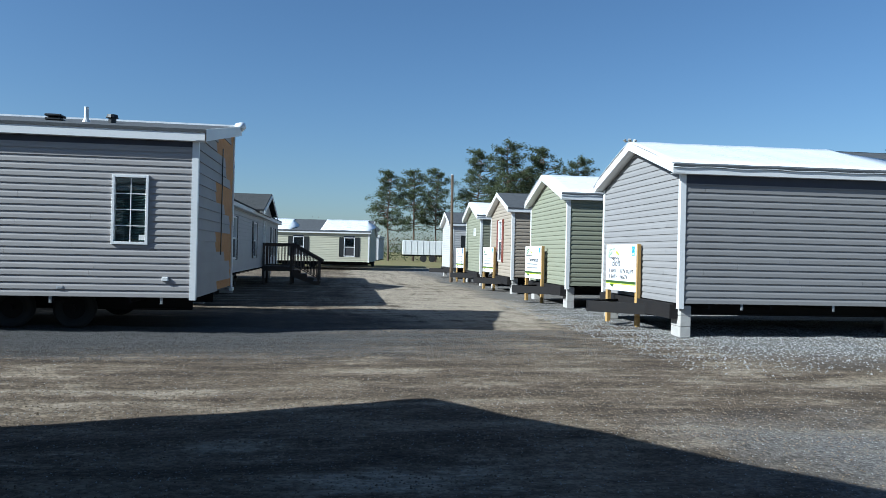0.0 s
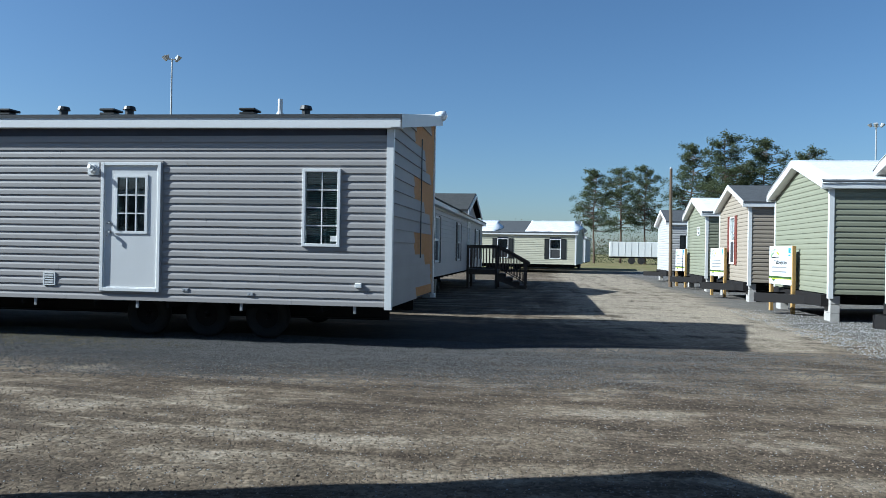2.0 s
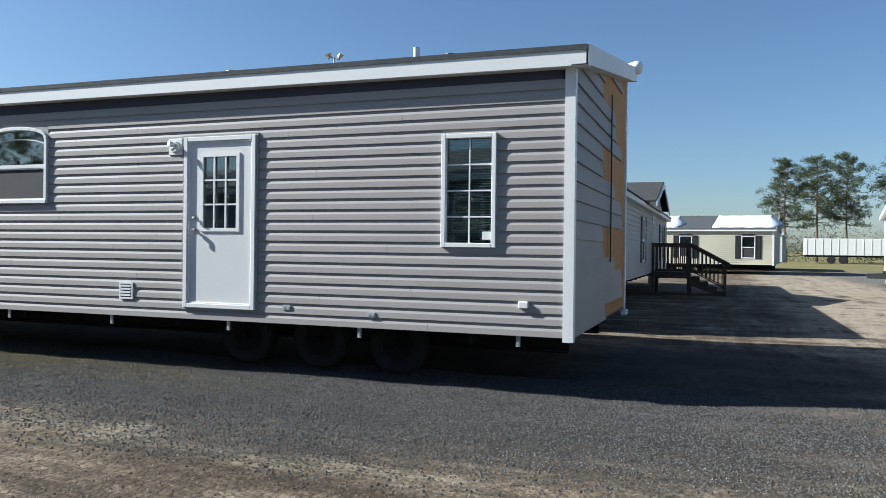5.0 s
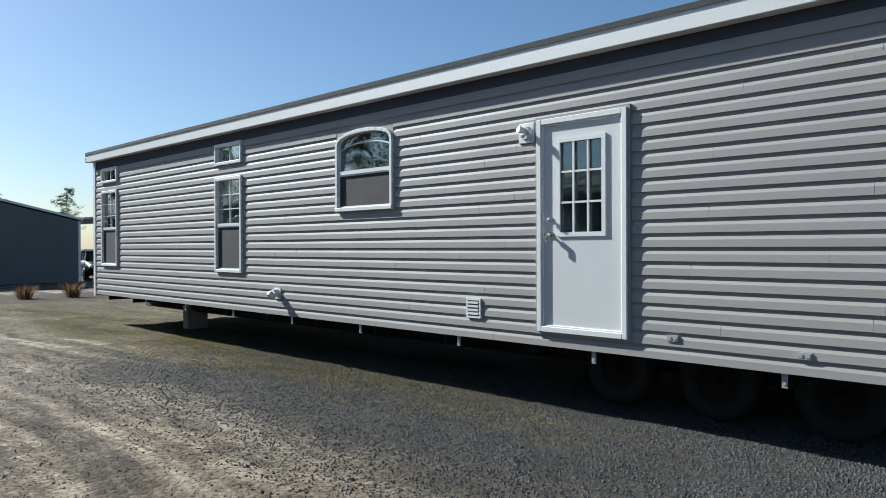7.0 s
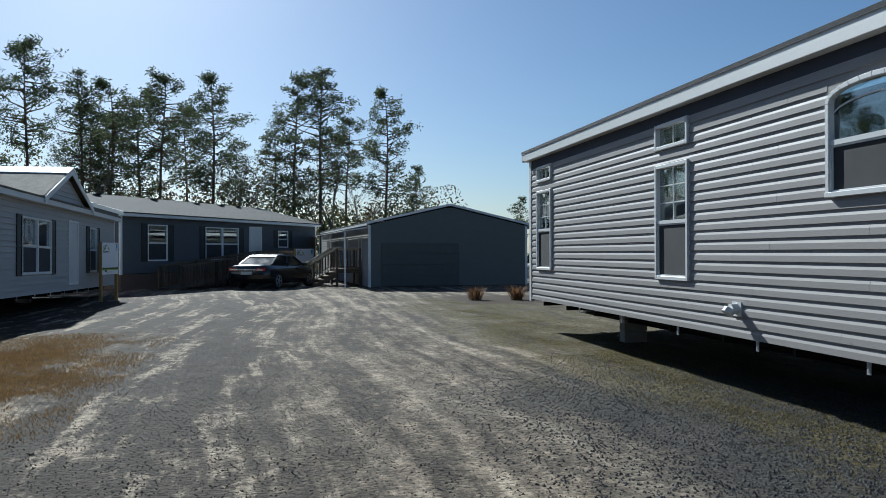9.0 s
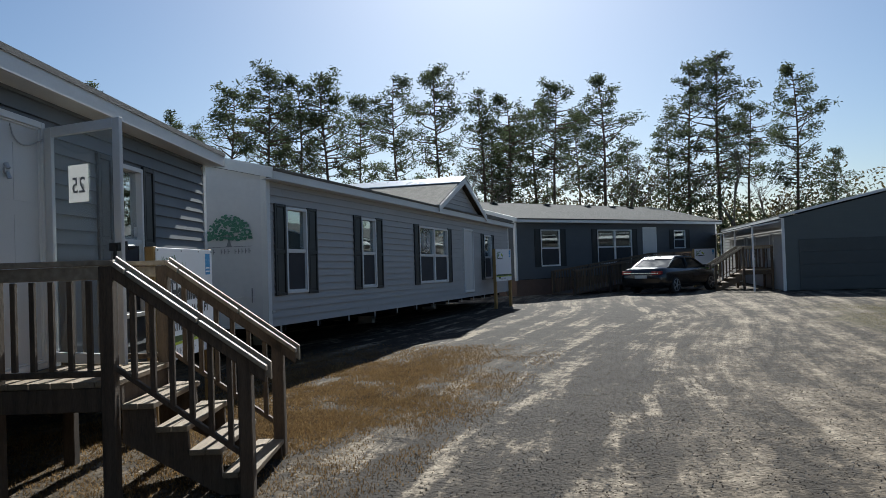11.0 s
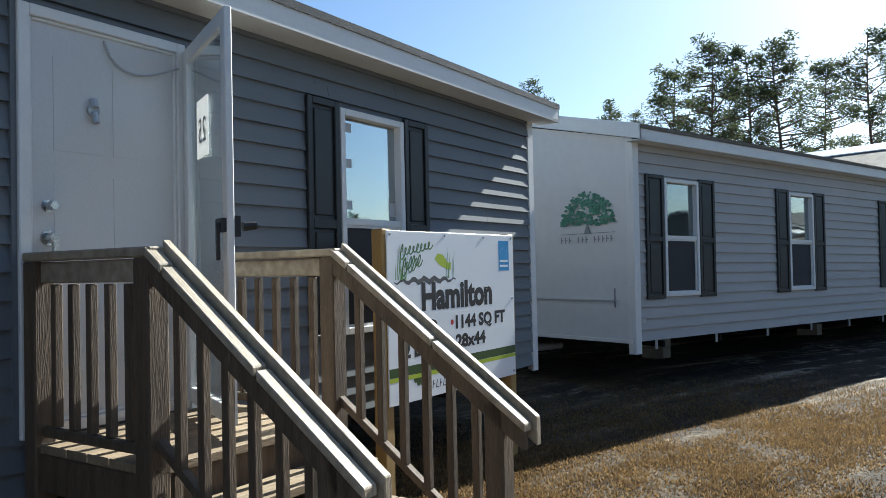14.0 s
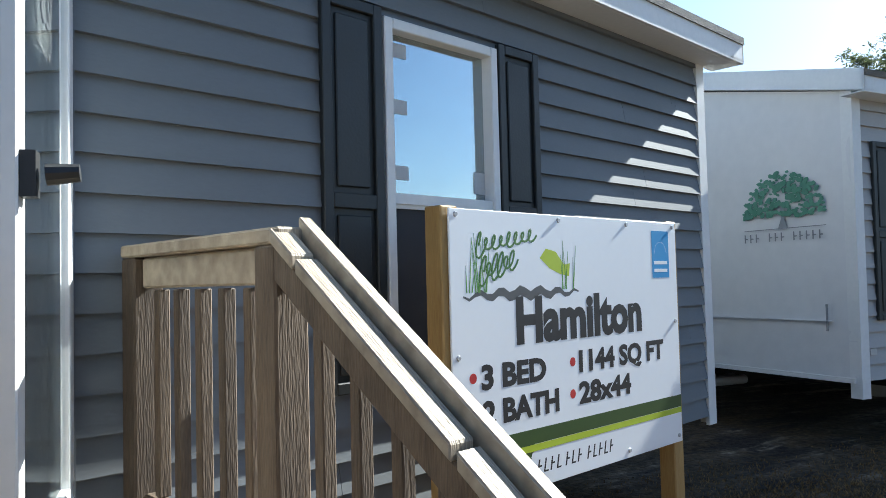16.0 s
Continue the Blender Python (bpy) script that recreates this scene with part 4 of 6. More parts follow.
# ---- the row of single-wide houses ----
ROW = [(12.95, 4.3, TAUPE_SIDING, DARK_SHINGLE, "taupe grey"), (19.95, 4.3, SAGE_SIDING, DARK_SHINGLE, "sage green"), (26.7, 4.3, TAN_SIDING, DARK_SHINGLE, "tan"),
       (33.0, 4.4, SAGE_SIDING, DARK_SHINGLE, "sage green"), (41.8, 4.4, PALE_SIDING, DARK_SHINGLE, "pale grey")]
row_houses = []
for i, (yy, w, sm, rf, colour) in enumerate(ROW):
    op_ = {}
    if i == 2:
        op_ = {"left": [(1.75, 2.45, 1.15, 2.75)]}
    if i == 3:
        op_ = {"left": [(2.6, 3.1, 2.25, 2.6)]}
    if i == 4:
        op_ = {"front": [(0.8, 1.6, 1.0, 2.4)]}
    hs, fh = house_shell("single_wide_house", pose(5.85, yy, 0, 0, 0, -1), 22.5 if i == 0 else 16.0, w, 0.62, 3.02, 3.68, sm, colour + " vinyl-sided single-wide house end-on to the lane", op_,
                         over=0.12, gable_over=0.22, split=("front", "left") if i == 0 else (), roof=rf, group="row of single-wide houses", seg=3.6 if i == 0 else 0, drop=0.1, frieze=0.22 if i == 0 else 0.0,
                         prof=DUTCH)
    chassis(hs, 22.5 if i == 0 else 16.0, w, 0.62, wheels=(10, 10.9, 11.8), straps=(1.2, 3.0, 4.8, 6.6, 8.4), piers=((0.14, 0.24), (0.14, w - 0.24), (5, 1.0), (9, 1.0)))
    for o in op_.get("left", ()):
        window(hs, fh["left"][0], *o, shutters=0.3 if i == 2 else 0.0, shutter_mat=RED_SHUTTER)
    for o in op_.get("front", ()):
        window(hs, fh["front"][0], *o, shutters=0.3)
    row_houses.append((hs, fh))


# ---- fittings of house A ----
def roof_vent(house, x, y, z, kind=0):
    bm = bmesh.new()
    if kind == 0:
        box(bm, x - 0.14, x + 0.14, y - 0.14, y + 0.14, z, z + 0.04), box(bm, x - 0.09, x + 0.09, y - 0.1, y + 0.1, z + 0.04, z + 0.07), box(bm, x - 0.14, x + 0.14, y - 0.15, y + 0.15, z + 0.07, z + 0.11)
        part("roof_vent", bm, BLACK, house, bevel=0.012)
    elif kind == 1:
        tube(bm, (x, y, z - 0.1), (x, y, z + 0.28), 0.04, n=12), tube(bm, (x, y, z - 0.05), (x, y, z + 0.06), 0.09, 0.05, n=12)
        part("vent_pipe", bm, WHITE, house)
    else:
        tube(bm, (x, y, z - 0.05), (x, y, z + 0.1), 0.07, n=12), tube(bm, (x, y, z + 0.1), (x, y, z + 0.16), 0.11, 0.09, n=12)
        part("roof_cap", bm, BLACK, house)


A_slope = (4.0 - A_ZT) / A_W
for x, d, kind in ((-5.42, 1.5, 0), (-4.89, 1.5, 1), (-4.44, 1.5, 2), (-7.6, 1.5, 2), (-8.0, 1.6, 0), (-8.9, 1.6, 2), (-9.9, 1.5, 0), (-11.0, 1.6, 2), (-13.2, 1.6, 0)):
    roof_vent(house_a, ax(x), d, A_ZT + 0.14 + A_slope * d, kind)
# the end wall: pale lap siding that stops in steps, bare board along the open side
AR = fa["right"][0]
def end_limit(z):
    lo = 0.0 if z < A_ZT else min((z - A_ZT) / A_slope, A_W)
    return lo, A_W - 0.04
END_ROWS = (1.95, 0.3, 0.35, 1.1, 2.2, 2.2, 0.4, 0.5, 1.2, 2.3, 2.3, 0.5, 1.1, 1.2, 2.3, 2.2, 0.5, 1.2)
bare = [(A_W - v, A_W, A_ZB + 0.19 * k, A_ZB + 0.19 * (k + 1)) for k, v in enumerate(END_ROWS)]
siding(house_a, GREY_SIDING, AR, A_W, A_ZB, 3.96, bare, LAP, 0.19, True, 0, end_limit, 9)
bm = bmesh.new()
prism(bm, [(A_W - 2.45, A_ZB + 0.02), (A_W - 0.01, A_ZB + 0.02), (A_W - 0.01, 3.92), (A_W - 2.45, 3.5)], -0.002, 0.001)
part("bare_sheathing_board", bm, OSB, house_a, "orange strand board left bare", m=AR)
bm = bmesh.new()
box(bm, A_W - 1.72, A_W - 1.68, -0.045, -0.03, 1.30, 3.40)
part("black_strip", bm, BLACK, house_a, m=AR)
bm = bmesh.new()
box(bm, A_W - 0.05, A_W + 0.03, -0.03, 0.02, 0.55, 3.93), box(bm, A_W - 0.06, A_W + 0.10, -0.06, 0.03, 0.50, 0.58)
part("plastic_edge_wrap", bm, WRAP, house_a, m=AR, bevel=0.01)
bm = bmesh.new()
bmesh.ops.create_icosphere(bm, subdivisions=2, radius=0.13)
for v in bm.verts:
    v.co = Vector((v.co.x * 1.0, v.co.y * 1.3, v.co.z * 0.8)) * (1 + 0.25 * noise.noise(v.co * 14)) + Vector((A_L + 0.14, A_W - 0.05, 4.14))
part("bundled_plastic", bm, WRAP, house_a, "bunched white plastic sheet at the ridge end", smooth=True)
# white membrane edge along the high side
bm = bmesh.new()
box(bm, -0.1, A_L + 0.1, A_W - 0.12, A_W + 0.06, 4.12, 4.165)
part("plastic_ridge_strip", bm, WRAP, house_a)


def porch_light(house, m, x, z):
    bm = bmesh.new()
    box(bm, x - 0.095, x + 0.095, -0.028, -0.006, z - 0.095, z + 0.095)
    mount = part("light_mount", bm, WHITE, house, m=m, bevel=0.006)
    bm = bmesh.new()
    tube(bm, (x, -0.028, z), (x, -0.06, z), 0.07, 0.06, n=18), tube(bm, (x, -0.06, z + 0.02), (x - 0.02, -0.12, z + 0.03), 0.026, 0.034, n=14)
    tube(bm, (x, -0.06, z + 0.01), (x + 0.05, -0.13, z - 0.045), 0.018, 0.02, n=10)
    part("lamp_head", bm, DOOR_WHITE, mount, m=m)


porch_light(house_a, F, ax(-7.28), 2.59)
bm = bmesh.new()
ring_box(bm, ax(-8.08), ax(-7.88), 0.80, 1.00, 0.02, -0.03, -0.005)
for k in range(4):
    box(bm, ax(-8.05), ax(-7.91), -0.034, -0.012, 0.835 + 0.037 * k, 0.855 + 0.037 * k)
part("wall_vent", bm, WHITE, house_a, m=F)
bm = bmesh.new()
tube(bm, (ax(-11.70), -0.01, 0.90), (ax(-11.70), -0.10, 0.895), 0.055, 0.055, n=16), tube(bm, (ax(-11.70), -0.10, 0.895), (ax(-11.70), -0.135, 0.85), 0.06, 0.06, n=16)
box(bm, ax(-11.78), ax(-11.62), -0.026, -0.005, 0.82, 0.97)
part("dryer_vent", bm, WHITE, house_a, m=F)
for x, z in ((-5.77, 0.78), (-4.75, 0.74)):
    bm = bmesh.new()
    box(bm, ax(x) - 0.05, ax(x) + 0.05, -0.026, -0.01, z - 0.025, z + 0.025), box(bm, ax(x) - 0.04, ax(x) - 0.01, -0.03, -0.02, z - 0.012, z + 0.012), box(bm, ax(x) + 0.01, ax(x) + 0.04, -0.03, -0.02, z - 0.012, z + 0.012)
    part("data_plate", bm, STRAP, house_a, m=F)
bm = bmesh.new()
box(bm, ax(-3.16), ax(-3.06), -0.05, -0.01, 0.87, 0.94)
part("outlet_cover", bm, WHITE, house_a, m=F, bevel=0.008)
bm = bmesh.new()
box(bm, ax(-3.55), ax(-3.46), 0.01, 0.015, 1.54, 1.62)
part("window_sticker", bm, PAPER, house_a, m=F)
# drawbar tongue stubs under the far end
for y0_ in (0.9, 3.1):
    bm = bmesh.new()
    prism(bm, [(0.5, 0.55), (2.6, 0.55), (2.4, 0.36), (0.9, 0.36)], y0_, y0_ + 0.1)
    part("frame_crossmember", bm, STEEL_DARK, house_a)


# the roof of this half sags a little towards its open road end
SAG = 0.005
sag_m = Matrix(((1, 0, 0, 0), (0, 1, 0, 0), (-SAG, 0, 1, 8.0 * SAG), (0, 0, 0, 1)))
for ob_ in house_a.children:
    if ob_.name.split(".")[0] in ("roof", "fascia", "rake_board", "plastic_ridge_strip", "bundled_plastic", "roof_vent", "vent_pipe", "roof_cap"):
        ob_.data.transform(sag_m)


# ---- porch of house B ----
def lumber_part(name, mat_, parent, boxes, bevel=0.006, m=None, label=""):
    bm = bmesh.new()
    for b in boxes:
        box(bm, *b)
    return part(name, bm, mat_, parent, label, m=m, bevel=bevel)


def wooden_stairs(name, m, label, x0, x1, out, deck, treads, run, rise, wood, flat, rail_wood, caps=True, rail=0.80):
    """A landing at a door with steps that go down straight away from the wall, and a picket rail on both sides."""
    st = thing(name, m, label, "stairs")
    # deck boards and joists
    n = max(4, int(out / 0.146))
    for k in range(n):
        a = -out + (out - 0.03) * k / n
        lumber_part("deck_board", flat, st, [(x0 + 0.02, x1 - 0.02, a, a + (out - 0.03) / n - 0.008, deck - 0.038, deck)], 0.004)
    lumber_part("joist", wood, st, [(x0 + 0.03, x1 - 0.03, -out + 0.02, -out + 0.06, deck - 0.2, deck - 0.04)])
    for x in (x0 + 0.03, x1 - 0.07):
        lumber_part("joist", wood, st, [(x, x + 0.04, -out + 0.07, -0.04, deck - 0.2, deck - 0.042)])
    # corner posts
    for x in (x0, x1 - 0.09):
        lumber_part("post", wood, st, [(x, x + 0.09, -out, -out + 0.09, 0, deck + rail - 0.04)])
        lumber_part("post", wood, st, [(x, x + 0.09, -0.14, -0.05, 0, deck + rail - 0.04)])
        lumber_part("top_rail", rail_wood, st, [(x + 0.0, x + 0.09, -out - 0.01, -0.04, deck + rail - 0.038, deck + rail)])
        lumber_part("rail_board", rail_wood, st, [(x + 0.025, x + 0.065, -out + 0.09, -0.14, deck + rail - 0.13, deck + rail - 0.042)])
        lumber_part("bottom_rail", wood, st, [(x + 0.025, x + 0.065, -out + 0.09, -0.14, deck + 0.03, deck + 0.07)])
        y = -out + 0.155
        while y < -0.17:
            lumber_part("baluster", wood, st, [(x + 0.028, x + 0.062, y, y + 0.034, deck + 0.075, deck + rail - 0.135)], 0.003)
            y += 0.125
    # steps
    for k in range(treads):
        z, y = deck - rise * (k + 1), -out - run * k
        for j in range(2):
            lumber_part("tread_board", flat, st, [(x0 + 0.06, x1 - 0.06, y - run * (j + 1) / 2 - 0.01, y - run * j / 2 - 0.018, z - 0.038, z)], 0.004)
    ye, ze = -out - run * treads, deck - rise * treads
    for x in (x0 + 0.10, x1 - 0.14):
        bm = bmesh.new()
        pts = [(-out - 0.005, deck - 0.05)]
        for k in range(treads):
            z, y = deck - rise * (k + 1) - 0.040, -out - run * k
            pts += [(y - 0.006, z), (y - run + 0.002, z)]
        pts += [(ye, 0.0), (ye + 0.22, 0.0), (-out - 0.005, deck - 0.42)]
        prism(bm, pts, x, x + 0.038, axis="x")
        part("stringer", bm, wood, st)
    # sloping rails
    sl = rise / run
    over = 0.14
    for x in (x0, x1 - 0.09):
        zt = deck + rail - 0.04
        lumber_part("newel_post", wood, st, [(x, x + 0.09, ye - 0.02, ye + 0.07, 0, ze + rail - 0.02)])
        ya, yb = -out + 0.005, ye - over

        def sloped(nm, w0, w1, d0, d1, f0, f1, mt):
            bm = bmesh.new()
            a, b = ya + (yb - ya) * f0, ya + (yb - ya) * f1
            za, zb_ = zt + (a + out) * sl, zt + (b + out) * sl
            prism(bm, [(a, za + d0), (a, za + d1), (b, zb_ + d1), (b, zb_ + d0)], x + w0, x + w1, axis="x")
            part(nm, bm, mt, st, bevel=0.004)
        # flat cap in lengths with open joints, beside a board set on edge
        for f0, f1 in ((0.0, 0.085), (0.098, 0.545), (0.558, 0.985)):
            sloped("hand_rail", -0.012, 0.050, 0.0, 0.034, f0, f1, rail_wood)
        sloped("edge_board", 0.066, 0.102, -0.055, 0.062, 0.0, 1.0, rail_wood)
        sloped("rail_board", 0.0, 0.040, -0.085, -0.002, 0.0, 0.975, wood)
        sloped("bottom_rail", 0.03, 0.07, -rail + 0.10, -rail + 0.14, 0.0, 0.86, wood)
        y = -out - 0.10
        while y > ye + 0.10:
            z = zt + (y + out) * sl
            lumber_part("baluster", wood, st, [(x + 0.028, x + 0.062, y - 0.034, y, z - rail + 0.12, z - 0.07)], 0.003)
            y -= 0.125
    return st


# dark tone for shaded posts and balusters, paler ones for sunlit treads and rails
porch = wooden_stairs("porch_stairs", B_M, "weathered treated-lumber landing and steps at the house door", 6.80, 7.885, 0.90, 0.79, 4, 0.218, 0.158, LUMBER_SHADED, LUMBER_LIT_FLAT, LUMBER_LIT_RAIL)

# storm door, swung open
ST_M = B_M @ pose(7.64, -0.055, 0, 0, 0, 64.5)
storm = thing("storm_door", ST_M, "white full-glass storm door standing open", "door")
bm = bmesh.new()
ring_box(bm, -0.80, 0.0, 0.84, 2.63, 0.075, -0.016, 0.016)
part("door_frame", bm, WHITE, storm, bevel=0.004)
bm = bmesh.new()
box(bm, -0.73, -0.07, -0.003, 0.003, 0.91, 2.56)
p = part("pane", bm, CLEAR, storm)
p.visible_shadow = False
bm = bmesh.new()
box(bm, -0.79, -0.70, 0.016, 0.04, 1.66, 1.72), box(bm, -0.79, -0.74, -0.045, -0.016, 1.64, 1.73), box(bm, -0.775, -0.755, 0.04, 0.055, 1.54, 1.70), tube(bm, (-0.765, -0.06, 1.685), (-0.765, -0.12, 1.69), 0.022, 0.018, n=10)
part("door_handle", bm, BLACK, storm)
bm = bmesh.new()
box(bm, -0.46, -0.25, 0.0035, 0.006, 2.04, 2.32)
paper = part("number_sheet", bm, PAPER, storm, "white paper with a large number, taped to the glass")
words("numerals", "25", 0.17, GREY_INK, storm, pose(-0.28, 0.0005, 2.11) @ Matrix.Diagonal((-1, 1, 1, 1)), width=0.14)
words("numerals", "25", 0.17, GREY_INK, storm, pose(-0.43, 0.0075, 2.11), width=0.14)
bm = bmesh.new()
for k in range(14):
    a, b = k / 14, (k + 1) / 14
    tube(bm, (7.20 + 0.40 * a, -0.03 - 0.02 * a, 2.59 - 0.13 * math.sin(math.pi * a ** 0.6 * 0.87)), (7.20 + 0.40 * b, -0.03 - 0.02 * b, 2.59 - 0.13 * math.sin(math.pi * b ** 0.6 * 0.87)), 0.006, n=6)
part("door_chain", bm, STRAP, house_b)
bm = bmesh.new()
tube(bm, (7.14, -0.024, 2.25), (7.14, -0.04, 2.25), 0.03, n=14), tube(bm, (7.14, -0.04, 2.24), (7.14, -0.055, 2.19), 0.016, n=10), tube(bm, (7.14, -0.03, 2.30), (7.14, -0.045, 2.26), 0.02, n=10)
part("door_knocker", bm, STRAP, house_b)
porch_light(house_b, F, 6.58, 2.72)
# tape tabs and film on the new window
for z in (1.92, 2.20, 2.44):
    bm = bmesh.new()
    box(bm, 8.915, 9.03, 0.012, 0.015, z - 0.03, z + 0.03)
    part("tape_tab", bm, PAPER, house_b)
bm = bmesh.new()
box(bm, 9.44, 9.51, 0.012, 0.015, 1.86, 1.96)
part("tape_tab", bm, PAPER, house_b)


# ---- yard signs ----
LETTERS = {8: (1.8, 0.8, 1.0, 0.7, 1.1, 0.9, 0.7, 0.9), 6: (1.9, 0.8, 1.7, 1.6, 0.8, 1.3)}  # stroke heights of the emblem's script


def inked(b):
    """Presses a drawn shape flat, as print is."""
    for v in b.verts:
        v.co.y *= 0.12
    return b


def yard_sign(m, w, h, top, title, lines, group, label, posts=(0.04, -0.04), tsize=0.15, detail=False):
    """A printed panel on two posts; local x along the face, y behind it."""
    s = thing("yard_sign", m, label, "sign", group)
    for x in (-0.03, w - 0.06):
        lumber_part("post", POST_YELLOW, s, [(x, x + 0.09, 0.012, 0.10, 0, top + 0.01)])
    bm = bmesh.new()
    box(bm, 0, w, 0, 0.010, top - h, top)
    part("panel", bm, SIGN_WHITE, s, bevel=0.002)
    def flat(name, mt, x0, x1, z0, z1, y=-0.0006):
        b = bmesh.new()
        box(b, x0, x1, y, 0.0005, top - h + z0, top - h + z1)
        return part(name, b, mt, s)
    flat("band", GREEN_INK, 0.002, w - 0.002, h * 0.158, h * 0.212)
    flat("band", LIME_INK, 0.002, w - 0.002, h * 0.132, h * 0.1565)
    if title.strip():
        words("title", title, tsize, INK, s, pose(w * 0.222, -0.0004, top - h * 0.468), width=w * 0.565 if len(title) == 8 else None, bold=0.011 if detail else 0.006)
    for text, fx, fz, size, ww in lines:
        words("lettering", text, size, INK, s, pose(w * fx, -0.0004, top - h * fz), width=w * ww, bold=0.0055)
        b = bmesh.new()
        tube(b, (w * fx - size * 0.36, 0.0, top - h * fz + size * 0.36), (w * fx - size * 0.36, -0.002, top - h * fz + size * 0.36), size * 0.16, n=14)
        part("bullet", inked(b), RED_INK, s)
    # the maker's name as a row of plain strokes
    b = bmesh.new()
    for a0, n in ((0.285, 4), (0.40, 3), (0.495, 5)):
        for k in range(n):
            x = w * (a0 + 0.026 * k)
            z = top - h + h * 0.048
            prism(b, [(x, z), (x + w * 0.006, z), (x + w * 0.014, z + h * 0.05), (x + w * 0.008, z + h * 0.05)], -0.0012, 0.0005)
            prism(b, [(x + w * 0.006, z + h * (0.0 if k % 2 else 0.022)), (x + w * 0.019, z + h * (0.0 if k % 2 else 0.022)), (x + w * 0.020, z + h * (0.006 if k % 2 else 0.028)), (x + w * 0.007, z + h * (0.006 if k % 2 else 0.028))], -0.0011, 0.0005)
    part("print_bar", inked(b), INK, s)
    # round tree badge on the band
    b = bmesh.new()
    for k in range(26):
        a = k * 2.4
        r = 0.085 * math.sqrt(k / 26)
        tube(b, (w * 0.22 + r * math.cos(a), -0.0015, top - h * 0.86 + 0.7 * r * math.sin(a)), (w * 0.22 + r * math.cos(a), -0.003 - 0.00004 * k, top - h * 0.86 + 0.7 * r * math.sin(a)), 0.022, n=7)
    part("badge", inked(b), GREEN_INK, s)
    # blue panel
    flat("badge", BLUE_INK, w * 0.857, w * 0.955, h * 0.75, h * 0.96)
    flat("print_bar", SIGN_WHITE, w * 0.868, w * 0.944, h * 0.81, h * 0.825, -0.0009)
    flat("print_bar", SIGN_WHITE, w * 0.868, w * 0.944, h * 0.775, h * 0.79, -0.0009)
    b = bmesh.new()
    for k in range(9):
        a0, a1 = math.pi * k / 9, math.pi * (k + 1) / 9
        c0, c1 = Vector((w * 0.906, -0.0025, top - h + h * 0.86)), 0.055
        tube(b, c0 + Vector((c1 * math.cos(a0), 0, c1 * math.sin(a0))), c0 + Vector((c1 * math.cos(a1), 0, c1 * math.sin(a1))), 0.003, n=5)
    part("badge_arc", inked(b), SIGN_WHITE, s)
    # emblem: water strip, reeds and brush strokes as plain shapes
    b = bmesh.new()
    n = 22
    up = [(w * (0.04 + 0.44 * k / n), top - h * (0.295 + 0.012 * math.sin(k * 1.7) - 0.02 * math.sin(math.pi * k / n))) for k in range(n + 1)]
    dn = [(x, z - h * (0.006 + 0.030 * math.sin(math.pi * k / n))) for k, (x, z) in enumerate(up)]
    for k in range(n):
        prism(b, [up[k], up[k + 1], dn[k + 1], dn[k]], -0.002, 0.0005)
    part("emblem_water", inked(b), INK if not detail else SLATE_SIDING, s)
    b = bmesh.new()
    rr = random.Random(5)
    for k in range(18):
        x = w * (0.05 + 0.07 * rr.random()) if k < 11 else w * (0.41 + 0.05 * rr.random())
        tube(b, (x, -0.0015, top - h * 0.285), (x + 0.03 * rr.uniform(-1, 1), -0.0015, top - h * rr.uniform(0.08, 0.20)), 0.0035, 0.001, n=5)
    part("emblem_reeds", inked(b), LEAF_INK, s)
    b = bmesh.new()
    for xa, xb, zc, n, r in ((0.085, 0.30, 0.125, 8, 0.026), (0.10, 0.225, 0.215, 6, 0.029)):
        pts = []
        for k in range(n * 14 + 1):
            a, g = 2 * math.pi * k / 14, k / (n * 14)
            up_ = r * h * (LETTERS[n][min(k // 14, n - 1)])
            dz_ = up_ * math.sin(a)
            pts.append((w * (xa + (xb - xa) * g) + 0.7 * r * w * math.cos(a) * 0.55 + 0.35 * dz_, top - h * (zc - 0.045 * g) + dz_))
        for (a, c), (d, e) in zip(pts, pts[1:]):
            tube(b, (a, -0.0015, c), (d, -0.0015, e), 0.0052, n=5, caps=False)
    part("emblem_script", inked(b), SCRIPT_INK, s)
    b = bmesh.new()
    fish = [(0.32, 0.165), (0.345, 0.13), (0.385, 0.14), (0.42, 0.19), (0.445, 0.185), (0.44, 0.235), (0.40, 0.225), (0.36, 0.205)]
    prism(b, [(w * x, top - h * z) for x, z in fish], -0.002, 0.0004)
    part("emblem_shape", inked(b), LIME_INK, s)
    for x, z in ((0.02, 0.02), (0.40, 0.02), (0.72, 0.02), (0.98, 0.02), (0.98, 0.45), (0.98, 0.97), (0.7, 0.97), (0.02, 0.5)):
        b = bmesh.new()
        tube(b, (w * x, 0.0, top - h * z), (w * x, -0.006, top - h * z), 0.011, 0.008, n=10)
        part("screw", b, STRAP, s)
    return s


B_lines = (("3 BED", 0.093, 0.614, 0.122, 0.24), ("2 BATH", 0.095, 0.738, 0.122, 0.287), ("1144 SQ FT", 0.472, 0.607, 0.122, 0.432), ("28x44", 0.469, 0.730, 0.122, 0.25))
yard_sign(B_M @ pose(8.81, -0.44, 0, 0, 0, -0.8), 1.60, 1.09, 1.725, "Hamilton", B_lines, "yard signs", "white printed house sign on yellow pine posts beside the porch", tsize=0.245, detail=True)
